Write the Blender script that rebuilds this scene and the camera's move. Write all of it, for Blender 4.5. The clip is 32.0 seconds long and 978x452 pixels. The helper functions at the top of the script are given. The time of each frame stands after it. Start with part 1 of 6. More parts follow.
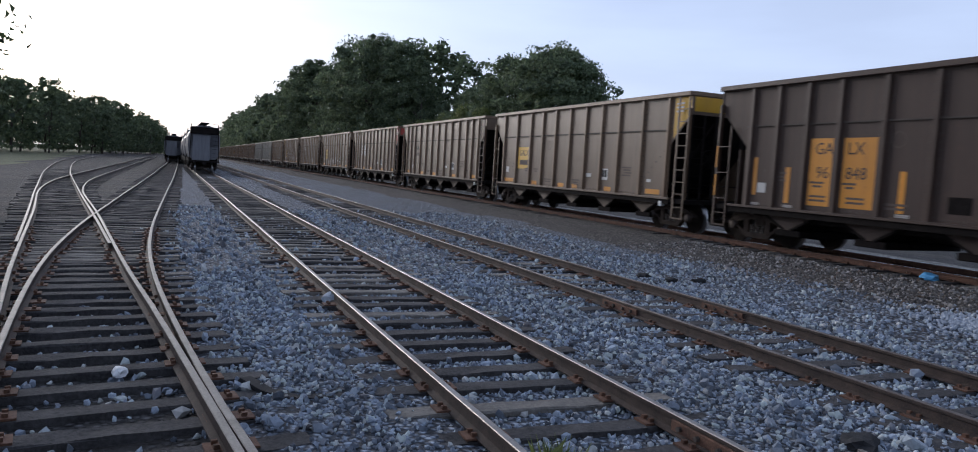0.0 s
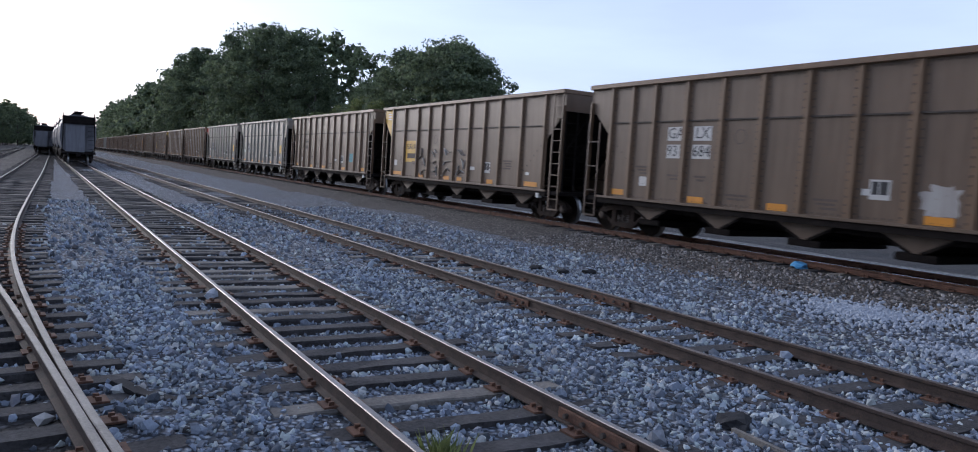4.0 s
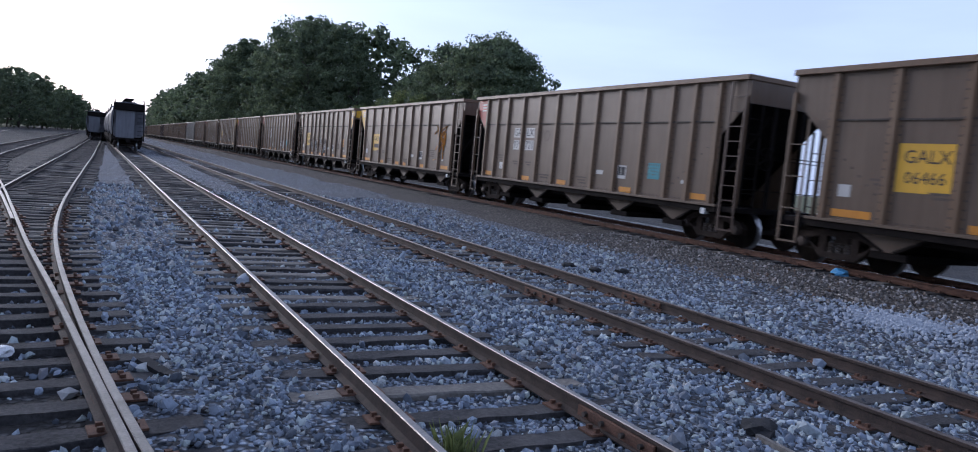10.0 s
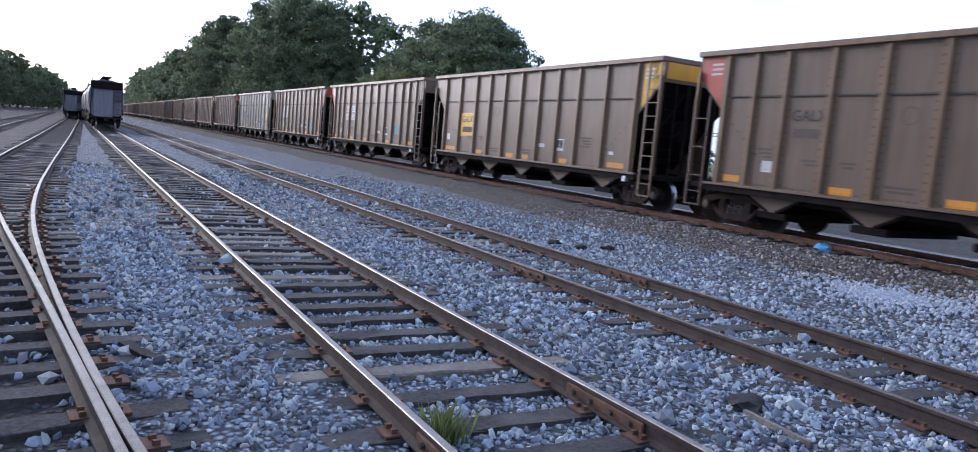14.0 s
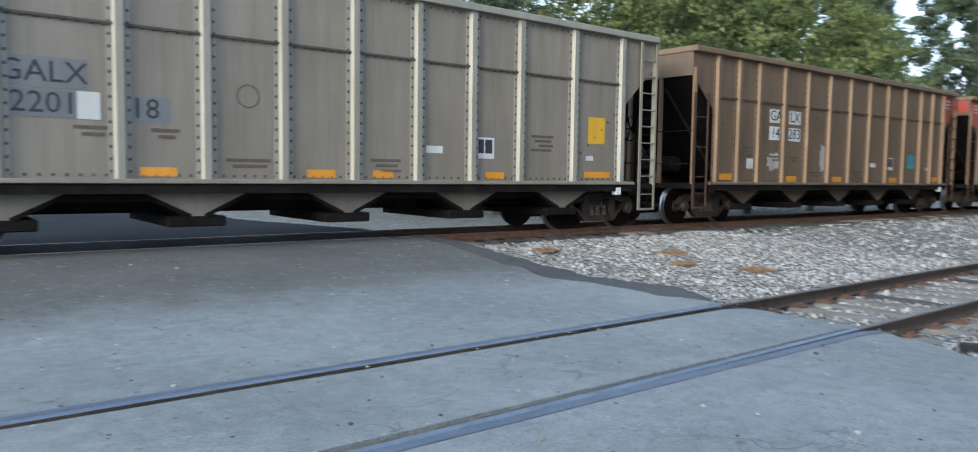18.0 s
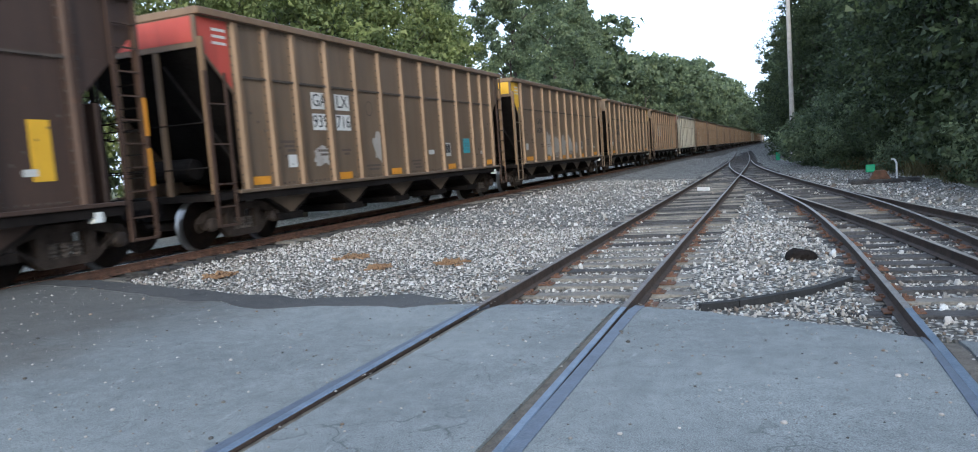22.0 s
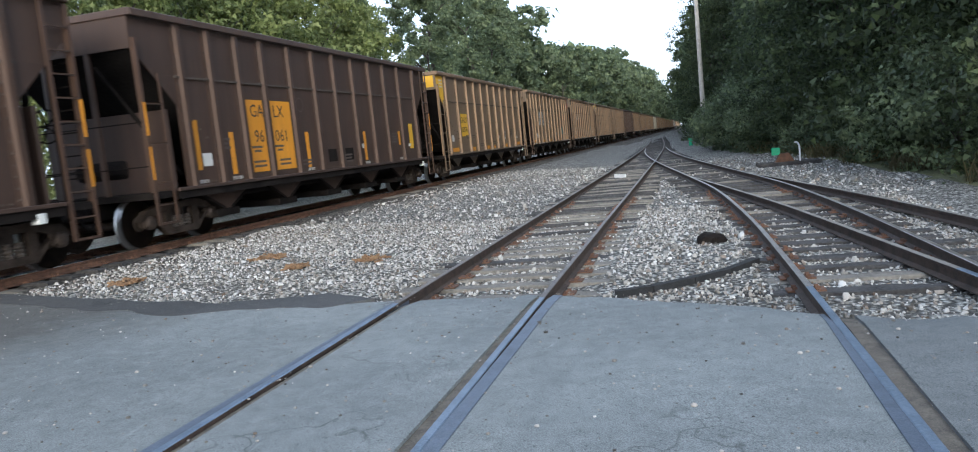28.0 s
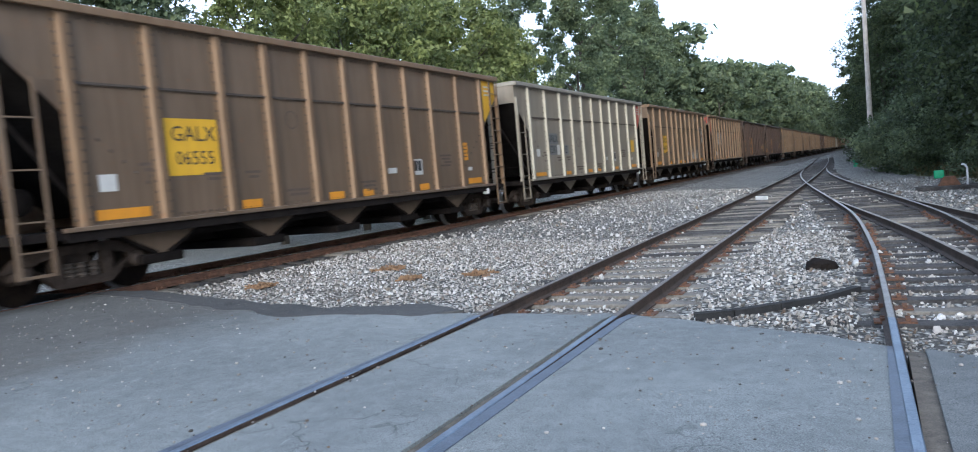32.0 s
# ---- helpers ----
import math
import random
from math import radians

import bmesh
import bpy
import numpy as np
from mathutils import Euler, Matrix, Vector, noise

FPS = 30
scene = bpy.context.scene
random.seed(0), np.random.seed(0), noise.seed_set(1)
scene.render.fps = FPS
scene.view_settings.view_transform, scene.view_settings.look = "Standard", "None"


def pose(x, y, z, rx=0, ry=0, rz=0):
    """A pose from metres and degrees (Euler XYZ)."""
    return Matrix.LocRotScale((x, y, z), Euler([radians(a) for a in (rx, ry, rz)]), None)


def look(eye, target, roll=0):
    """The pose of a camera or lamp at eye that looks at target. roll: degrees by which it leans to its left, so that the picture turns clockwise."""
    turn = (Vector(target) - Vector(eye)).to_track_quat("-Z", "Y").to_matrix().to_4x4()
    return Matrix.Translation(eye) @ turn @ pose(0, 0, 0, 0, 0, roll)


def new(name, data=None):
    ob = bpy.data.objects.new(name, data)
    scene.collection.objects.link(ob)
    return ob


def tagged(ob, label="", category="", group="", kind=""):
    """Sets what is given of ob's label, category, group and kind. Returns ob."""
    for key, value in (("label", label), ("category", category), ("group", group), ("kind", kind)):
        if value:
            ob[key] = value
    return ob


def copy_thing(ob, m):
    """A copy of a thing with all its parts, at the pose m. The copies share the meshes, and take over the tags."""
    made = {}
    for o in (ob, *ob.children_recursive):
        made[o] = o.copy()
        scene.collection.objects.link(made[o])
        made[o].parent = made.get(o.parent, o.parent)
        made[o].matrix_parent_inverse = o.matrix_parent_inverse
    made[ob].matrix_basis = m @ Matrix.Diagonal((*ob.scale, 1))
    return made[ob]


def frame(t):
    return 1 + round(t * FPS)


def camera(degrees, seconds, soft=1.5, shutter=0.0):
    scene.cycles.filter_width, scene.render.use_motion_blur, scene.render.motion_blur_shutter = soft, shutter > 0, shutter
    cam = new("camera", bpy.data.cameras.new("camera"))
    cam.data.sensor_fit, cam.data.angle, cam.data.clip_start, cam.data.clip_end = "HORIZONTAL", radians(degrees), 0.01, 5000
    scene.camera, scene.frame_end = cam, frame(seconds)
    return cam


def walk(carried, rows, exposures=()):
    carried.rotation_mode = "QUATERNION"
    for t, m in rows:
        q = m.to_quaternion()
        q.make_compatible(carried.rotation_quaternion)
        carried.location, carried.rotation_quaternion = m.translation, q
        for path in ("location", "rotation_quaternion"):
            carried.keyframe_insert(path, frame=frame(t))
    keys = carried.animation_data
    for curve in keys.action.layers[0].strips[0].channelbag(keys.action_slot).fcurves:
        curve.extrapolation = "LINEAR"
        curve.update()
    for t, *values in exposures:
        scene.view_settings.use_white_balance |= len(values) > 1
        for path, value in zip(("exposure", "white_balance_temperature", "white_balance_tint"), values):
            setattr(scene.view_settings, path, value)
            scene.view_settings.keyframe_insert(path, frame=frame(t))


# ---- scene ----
# ---- camera ----
def view(x, y, z, yaw, pitch, roll):
    """A camera pose: yaw to the left from +y, pitch up, roll leaning left."""
    return pose(x, y, z, 90 + pitch, 0, yaw) @ pose(0, 0, 0, 0, 0, roll)

cam = camera(66.25, 32.0, 1.0, 0.15)
PATH = [
    (0, view(0.004, 0.000, 1.776, -22.42, -4.25, 3.43)),
    (0.5, view(0.023, -0.013, 1.784, -21.20, -4.61, 3.05)),
    (1, view(0.031, -0.009, 1.783, -21.95, -1.22, 3.23)),
    (1.5, view(0.035, -0.039, 1.786, -21.87, -2.92, 3.88)),
    (2, view(0.025, -0.025, 1.779, -21.97, -2.79, 4.42)),
    (2.5, view(0.045, -0.009, 1.783, -23.65, -2.68, 3.70)),
    (3, view(0.069, -0.022, 1.786, -26.33, -3.14, 4.32)),
    (3.5, view(0.075, -0.004, 1.783, -28.90, -4.06, 4.24)),
    (4, view(0.082, -0.006, 1.756, -30.25, -4.19, 3.70)),
    (4.5, view(0.101, -0.016, 1.774, -29.28, -5.17, 3.02)),
    (6.5, view(0.232, 0.030, 1.716, -27.31, -4.34, 4.24)),
    (7, view(0.236, 0.027, 1.708, -32.34, -4.39, 5.41)),
    (7.5, view(0.247, 0.018, 1.722, -34.40, -4.56, 5.92)),
    (8, view(0.245, 0.016, 1.704, -34.51, -4.79, 5.62)),
    (8.5, view(0.217, 0.023, 1.723, -28.94, -4.38, 5.10)),
    (9, view(0.190, -0.001, 1.727, -23.30, -3.64, 4.01)),
    (9.5, view(0.206, -0.015, 1.722, -26.81, -4.19, 5.06)),
    (10, view(0.212, -0.006, 1.723, -27.33, -4.65, 5.34)),
    (10.5, view(0.209, 0.025, 1.721, -23.56, -4.66, 4.14)),
    (11, view(0.211, 0.008, 1.728, -24.72, -5.12, 4.13)),
    (11.5, view(0.230, 0.001, 1.734, -28.81, -4.66, 5.98)),
    (12, view(0.244, -0.003, 1.727, -30.68, -4.94, 5.89)),
    (12.5, view(0.248, -0.015, 1.728, -33.07, -5.28, 6.67)),
    (13, view(0.249, -0.005, 1.722, -33.60, -6.50, 7.47)),
    (13.5, view(0.223, 0.020, 1.723, -31.14, -6.58, 6.75)),
    (15.5, view(0.416, 0.161, 1.709, -25.62, -4.31, 2.17)),
    (15.9, view(0.692, 0.230, 1.745, -40.55, -4.99, -0.90)),
    (16, view(0.670, 0.372, 1.709, -43.55, -5.27, -0.43)),
    (16.3, view(0.925, 0.450, 1.670, -45.2, -3.05, -1.86)),
    (16.5, view(1.150, 0.440, 1.640, -47.75, -3.36, -2.24)),
    (16.7, view(1.420, 0.430, 1.605, -53.6, -1.65, -1.35)),
    (16.8, view(1.570, 0.390, 1.590, -59.25, -2.24, -2.00)),
    (17, view(1.815, 0.299, 1.560, -76.87, -1.38, -1.78)),
    (17.1, view(1.980, 0.170, 1.510, -83.4, -2.13, -2.66)),
    (17.5, view(2.455, -0.447, 1.388, -102.63, -2.87, -2.60)),
    (17.9, view(2.710, -0.930, 1.410, -121.6, -4.65, 0.05)),
    (18, view(2.782, -1.040, 1.395, -127.77, -3.99, 0.76)),
    (18.3, view(3.070, -1.071, 1.356, -137.74, -6.17, -2.94)),
    (18.5, view(3.232, -1.130, 1.385, -143.76, -6.76, -1.83)),
    (19, view(3.620, -1.142, 1.439, -148.64, -3.74, -3.35)),
    (19.5, view(3.979, -1.163, 1.432, -159.38, -4.81, -4.48)),
    (20, view(4.315, -1.208, 1.415, -158.95, -4.91, -5.98)),
    (20.5, view(4.577, -1.125, 1.455, -158.88, -5.04, -3.78)),
    (21, view(4.701, -1.060, 1.474, -157.14, -4.59, -4.40)),
    (21.5, view(4.708, -1.057, 1.476, -158.34, -4.43, -3.72)),
    (22, view(4.698, -1.066, 1.476, -158.47, -5.04, -4.22)),
    (22.5, view(4.764, -1.056, 1.475, -151.57, -3.77, -6.57)),
    (23, view(4.825, -1.086, 1.495, -137.85, -1.24, -7.67)),
    (23.5, view(4.801, -1.139, 1.491, -141.68, -1.84, -7.79)),
    (24, view(4.780, -1.092, 1.495, -153.72, -5.49, -2.12)),
    (24.5, view(4.730, -1.067, 1.503, -156.45, -7.03, -3.32)),
    (26.5, view(4.773, -1.004, 1.501, -155.80, -7.97, -3.33)),
    (27, view(4.754, -1.021, 1.507, -156.42, -6.12, -3.23)),
    (27.5, view(4.712, -1.054, 1.497, -159.56, -3.46, -4.15)),
    (28, view(4.639, -1.127, 1.493, -164.22, -6.19, -5.70)),
    (28.5, view(4.565, -1.164, 1.485, -165.30, -7.06, -6.39)),
    (29, view(4.510, -1.164, 1.487, -164.34, -5.46, -8.83)),
    (29.5, view(4.377, -1.098, 1.441, -165.57, -6.84, -6.19)),
    (30, view(4.159, -1.100, 1.436, -166.98, -6.47, -5.36)),
    (30.5, view(4.029, -1.100, 1.454, -162.32, -6.87, -5.66)),
    (31, view(4.011, -1.029, 1.424, -156.44, -3.67, -6.64)),
    (31.5, view(3.950, -1.029, 1.434, -154.90, -3.31, -6.28)),
    (32, view(3.839, -1.087, 1.444, -152.69, -3.68, -5.15)),
]
EXPOSURE = [(0, -0.45, 5450, 12), (1, -0.6, 5400, 12), (2, -0.92, 5350, 12), (3, -0.88, 5420, 12), (4, -0.27, 5300, 14), (7, -0.1, 5060, 19), (8, 0.25, 5000, 15), (9, -0.07, 4950, 16), (10, -0.28, 5100, 16), (11, -0.12, 5000, 16), (12, 0.02, 5000, 17), (13, 0.57, 5120, 17), (15.5, 0.08, 5250, 16), (16, 0.02, 5220, 14), (17, 0.57, 5150, 2), (18, 0.92, 5400, 1), (19, 0.8, 5250, 0), (20, 0.7, 5200, 3), (22, 0.84, 5430, 3), (23, 0.97, 5700, 0), (24, 0.88, 5520, -4), (27, 0.68, 5480, -1), (28, 0.88, 5620, 3), (30, 0.88, 5680, 4), (31, 1.0, 5480, 4), (32, 0.9, 5400, 5)]
walk(cam, PATH, EXPOSURE)


# ---- light ----
world = bpy.data.worlds.new("sky")
scene.world = world
world.use_nodes = True
wn, wl = world.node_tree.nodes, world.node_tree.links
sky = wn.new("ShaderNodeTexSky")
sky.sky_type, sky.sun_disc = "NISHITA", False
sky.sun_elevation, sky.sun_rotation = radians(16), radians(-18)
sky.air_density, sky.dust_density, sky.ozone_density = 0.9, 3.0, 1.0
hazy = wn.new("ShaderNodeMixRGB")
hazy.inputs[0].default_value = 0.64
hazy.inputs[2].default_value = (8.8, 9.25, 10.5, 1)
wl.new(sky.outputs[0], hazy.inputs[1])
drift, cloud, veil = wn.new("ShaderNodeTexCoord"), wn.new("ShaderNodeTexNoise"), wn.new("ShaderNodeMixRGB")
stretch, tone = wn.new("ShaderNodeMapping"), wn.new("ShaderNodeValToRGB")
stretch.inputs["Scale"].default_value = (1.2, 1.2, 6.0)
cloud.inputs["Scale"].default_value, cloud.inputs["Detail"].default_value = 1.6, 5
tone.color_ramp.elements[0].position, tone.color_ramp.elements[0].color = 0.35, (0.9, 0.9, 0.91, 1)
tone.color_ramp.elements[1].position, tone.color_ramp.elements[1].color = 0.62, (1.05, 1.05, 1.05, 1)
veil.blend_type = "MULTIPLY"
veil.inputs[0].default_value = 1.0
wl.new(drift.outputs["Generated"], stretch.inputs[0])
wl.new(stretch.outputs[0], cloud.inputs["Vector"])
wl.new(cloud.outputs["Fac"], tone.inputs[0])
wl.new(hazy.outputs[0], veil.inputs[1])
wl.new(tone.outputs[0], veil.inputs[2])
# haze brightens the sky towards the horizon
split, rise, deep = wn.new("ShaderNodeSeparateXYZ"), wn.new("ShaderNodeValToRGB"), wn.new("ShaderNodeMixRGB")
rise.color_ramp.elements[0].color = (1.2, 1.2, 1.2, 1)
rise.color_ramp.elements[1].color = (0.56, 0.575, 0.6, 1)
band = rise.color_ramp.elements.new(0.16)
band.color = (1.32, 1.32, 1.32, 1)
band = rise.color_ramp.elements.new(0.4)
band.color = (1.12, 1.13, 1.15, 1)
deep.blend_type = "MULTIPLY"
deep.inputs[0].default_value = 1.0
wl.new(drift.outputs["Generated"], split.inputs[0])
wl.new(split.outputs["Z"], rise.inputs[0])
wl.new(veil.outputs[0], deep.inputs[1])
wl.new(rise.outputs[0], deep.inputs[2])
wl.new(deep.outputs[0], wn["Background"].inputs[0])
wn["Background"].inputs[1].default_value = 0.11
sun_data = bpy.data.lights.new("sun", "SUN")
sun_data.energy, sun_data.angle, sun_data.color = 2.2, radians(28), (1.0, 0.86, 0.7)
sun = new("sun", sun_data)
sun.matrix_world = look((-31, 95, 29), (0, 0, 0))


# ---- materials ----
def nodes_of(name, rough=0.8, metal=0.0):
    m = bpy.data.materials.new(name)
    m.use_nodes = True
    nt = m.node_tree
    b = nt.nodes["Principled BSDF"]
    b.inputs["Roughness"].default_value, b.inputs["Metallic"].default_value = rough, metal
    return m, nt, b


def coords(nt, vary=True, scale=(1, 1, 1)):
    """Object coordinates, shifted piece by piece."""
    tc = nt.nodes.new("ShaderNodeTexCoord")
    mp = nt.nodes.new("ShaderNodeMapping")
    mp.inputs["Scale"].default_value = scale
    nt.links.new(tc.outputs["Object"], mp.inputs[0])
    if vary:
        oi, ml = nt.nodes.new("ShaderNodeObjectInfo"), nt.nodes.new("ShaderNodeMath")
        ml.operation = "MULTIPLY"
        ml.inputs[1].default_value = 37.0
        nt.links.new(oi.outputs["Random"], ml.inputs[0])
        nt.links.new(ml.outputs[0], mp.inputs["Location"])
    return mp.outputs[0]


def noisy(nt, vec, scale, detail=6.0, rough=0.6):
    n = nt.nodes.new("ShaderNodeTexNoise")
    n.inputs["Scale"].default_value, n.inputs["Detail"].default_value, n.inputs["Roughness"].default_value = scale, detail, rough
    nt.links.new(vec, n.inputs["Vector"])
    return n.outputs["Fac"]


def ramp(nt, fac, stops):
    r = nt.nodes.new("ShaderNodeValToRGB")
    els = r.color_ramp.elements
    while len(els) < len(stops):
        els.new(0.5)
    for e, (p, c) in zip(els, stops):
        e.position, e.color = p, (*c, 1) if len(c) == 3 else c
    nt.links.new(fac, r.inputs[0])
    return r.outputs[0]


def blend(nt, fac, a, b, kind="MIX"):
    x = nt.nodes.new("ShaderNodeMixRGB")
    x.blend_type = kind
    for sock, v in zip(x.inputs, (fac, a, b)):
        if isinstance(v, (int, float)):
            sock.default_value = v
        elif isinstance(v, tuple):
            sock.default_value = (*v, 1)
        else:
            nt.links.new(v, sock)
    return x.outputs[0]


def bump(nt, b, height, strength=0.3, dist=0.01):
    n = nt.nodes.new("ShaderNodeBump")
    n.inputs["Strength"].default_value, n.inputs["Distance"].default_value = strength, dist
    nt.links.new(height, n.inputs["Height"])
    nt.links.new(n.outputs[0], b.inputs["Normal"])


def mottled(name, dark, light, scale=6.0, rough=0.85, metal=0.0, relief=0.3, dist=0.01, vary=True):
    """A surface between two colours, mottled at two scales."""
    m, nt, b = nodes_of(name, rough, metal)
    v = coords(nt, vary)
    fine, wide = noisy(nt, v, scale * 7), noisy(nt, v, scale * 0.6, 3)
    mix = blend(nt, 0.5, fine, wide)
    nt.links.new(ramp(nt, mix, [(0.36, dark), (0.62, light)]), b.inputs["Base Color"])
    bump(nt, b, fine, relief, dist)
    return m


def weathered_paint(name, base, dirt, rust, rough=0.43, streak=0.5, rusty=0.35):
    """Old car paint: vertical dirt streaks, rust spots, dull patches."""
    m, nt, b = nodes_of(name, rough)
    b.inputs["Specular IOR Level"].default_value = 0.36
    v = coords(nt)
    streaks = noisy(nt, coords(nt, True, (2.5, 2.5, 0.18)), 2.2, 5, 0.65)
    spots, wide, fine = noisy(nt, v, 9, 8, 0.7), noisy(nt, v, 0.7, 3), noisy(nt, v, 60, 4)
    oi = nt.nodes.new("ShaderNodeObjectInfo")
    c = blend(nt, ramp(nt, wide, [(0.35, (0, 0, 0)), (0.7, (1, 1, 1))]), base, tuple(0.82 * x for x in base))
    s = blend(nt, streak, (0, 0, 0), ramp(nt, streaks, [(0.42, (0, 0, 0)), (0.68, (1, 1, 1))]))
    c = blend(nt, s, c, dirt)
    r = blend(nt, rusty, (0, 0, 0), ramp(nt, spots, [(0.58, (0, 0, 0)), (0.7, (1, 1, 1))]))
    c = blend(nt, r, c, rust)
    c = blend(nt, 0.35, c, ramp(nt, oi.outputs["Random"], [(0.0, (0.72, 0.68, 0.64)), (1.0, (1, 1, 1))]), "MULTIPLY")
    nt.links.new(c, b.inputs["Base Color"])
    bump(nt, b, blend(nt, 0.4, wide, fine), 0.25, 0.012)
    return m


MAT = {}
MAT["tan"] = weathered_paint("tan_paint", (0.16, 0.114, 0.077), (0.093, 0.063, 0.04), (0.22, 0.085, 0.03))
MAT["tan_rib"] = weathered_paint("rib_paint", (0.195, 0.128, 0.076), (0.11, 0.069, 0.039), (0.22, 0.09, 0.035), rusty=0.5)
# tan, grey and dark rib paints each have a lighter copy with sunlight in its colour
MAT["tan_sunlit"] = weathered_paint("sunlit_rib_paint", (0.245, 0.16, 0.094), (0.15, 0.092, 0.052), (0.24, 0.1, 0.04), rough=0.6, rusty=0.5)
MAT["wide"], MAT["wide_rib"], MAT["wide_sunlit"] = MAT["tan"], MAT["tan_rib"], MAT["tan_sunlit"]
MAT["grey"] = weathered_paint("grey_paint", (0.255, 0.222, 0.178), (0.15, 0.125, 0.095), (0.2, 0.1, 0.05), rusty=0.15, streak=0.45)
MAT["grey_sunlit"] = weathered_paint("pale_sunlit_rib_paint", (0.45, 0.42, 0.345), (0.28, 0.24, 0.18), (0.25, 0.12, 0.05), rough=0.6, rusty=0.25)
MAT["grey_rib"] = weathered_paint("pale_rib_paint", (0.3, 0.28, 0.235), (0.19, 0.165, 0.13), (0.25, 0.12, 0.05), rusty=0.25)
MAT["dark"] = weathered_paint("dark_brown_paint", (0.06, 0.036, 0.026), (0.033, 0.021, 0.016), (0.12, 0.05, 0.025), rough=0.6, rusty=0.3)
MAT["dark_rib"] = weathered_paint("dark_rib_paint", (0.07, 0.042, 0.03), (0.03, 0.02, 0.016), (0.14, 0.06, 0.03), rusty=0.4)
MAT["dark_sunlit"] = weathered_paint("dark_sunlit_rib_paint", (0.085, 0.052, 0.038), (0.045, 0.03, 0.023), (0.15, 0.065, 0.03), rough=0.7, rusty=0.4)
# grimy steel, blackened further for the shade below the cars
MAT["under"] = mottled("grimy_shaded_steel", (0.006, 0.005, 0.005), (0.02, 0.016, 0.014), 5, 0.85)
# slope sheets painted near black for the unlit car ends
MAT["slope"] = mottled("shaded_slope_sheet", (0.005, 0.004, 0.004), (0.016, 0.014, 0.013), 3, 0.85)
MAT["truck"] = mottled("truck_casting", (0.018, 0.014, 0.012), (0.06, 0.045, 0.036), 8, 0.85)
MAT["wheel"] = mottled("wheel_steel", (0.03, 0.022, 0.018), (0.08, 0.058, 0.045), 9, 0.6, 0.4)
MAT["tread"] = mottled("polished_tread", (0.35, 0.34, 0.33), (0.5, 0.49, 0.48), 9, 0.3, 0.9)
MAT["coal"] = mottled("coal", (0.008, 0.008, 0.009), (0.035, 0.035, 0.037), 8, 0.6, relief=1.0, dist=0.06)
MAT["rivet"] = mottled("rivet_steel", (0.03, 0.024, 0.02), (0.09, 0.07, 0.055), 20, 0.8)
MAT["red"] = weathered_paint("faded_red_paint", (0.42, 0.07, 0.05), (0.2, 0.045, 0.035), (0.25, 0.1, 0.05), streak=0.35)
MAT["yellow"] = weathered_paint("yellow_paint", (0.72, 0.42, 0.03), (0.4, 0.23, 0.05), (0.25, 0.1, 0.03), streak=0.3, rusty=0.15)
MAT["orange"] = weathered_paint("orange_paint", (0.68, 0.29, 0.025), (0.38, 0.17, 0.04), (0.2, 0.09, 0.03), streak=0.3, rusty=0.3)
MAT["white"] = weathered_paint("white_patch_paint", (0.62, 0.61, 0.58), (0.38, 0.36, 0.33), (0.3, 0.18, 0.1), streak=0.3, rusty=0.15)
MAT["blotch"] = weathered_paint("scuffed_overpaint", (0.42, 0.4, 0.37), (0.22, 0.18, 0.15), (0.2, 0.15, 0.11), streak=0.7, rusty=0.8)
MAT["ink"] = mottled("black_lettering", (0.015, 0.015, 0.017), (0.03, 0.03, 0.032), 20, 0.7, relief=0.05)
MAT["stencil"] = mottled("faded_stencil", (0.06, 0.045, 0.038), (0.12, 0.09, 0.07), 30, 0.8, relief=0.05)
MAT["teal"] = mottled("teal_sticker", (0.03, 0.2, 0.24), (0.06, 0.28, 0.32), 12, 0.6, relief=0.05)
MAT["lamp_white"] = mottled("white_marker", (0.6, 0.6, 0.58), (0.75, 0.75, 0.72), 10, 0.5)


def stones(name, dark, mid, light, scale=16.0, brown=0.25):
    """Crushed ballast: cells of many greys, deep joints, dusty brown drifts."""
    m, nt, b = nodes_of(name, 0.92)
    v = coords(nt, False)
    cell = nt.nodes.new("ShaderNodeTexVoronoi")
    cell.inputs["Scale"].default_value = scale
    nt.links.new(v, cell.inputs["Vector"])
    hue = nt.nodes.new("ShaderNodeSeparateColor")
    nt.links.new(cell.outputs["Color"], hue.inputs[0])
    c = ramp(nt, hue.outputs[0], [(0.0, dark), (0.5, mid), (1.0, light)])
    gap = ramp(nt, cell.outputs["Distance"], [(0.28, (1, 1, 1)), (0.62, (0.05, 0.05, 0.05))])
    c = blend(nt, 0.9, c, gap, "MULTIPLY")
    drift = noisy(nt, v, 0.35, 5, 0.65)
    c = blend(nt, blend(nt, brown, (0, 0, 0), ramp(nt, drift, [(0.45, (0, 0, 0)), (0.65, (1, 1, 1))])), c, (0.1, 0.085, 0.07))
    nt.links.new(c, b.inputs["Base Color"])
    h = blend(nt, 0.8, noisy(nt, v, scale * 3), gap)
    bump(nt, b, h, 1.0, 0.05)
    return m


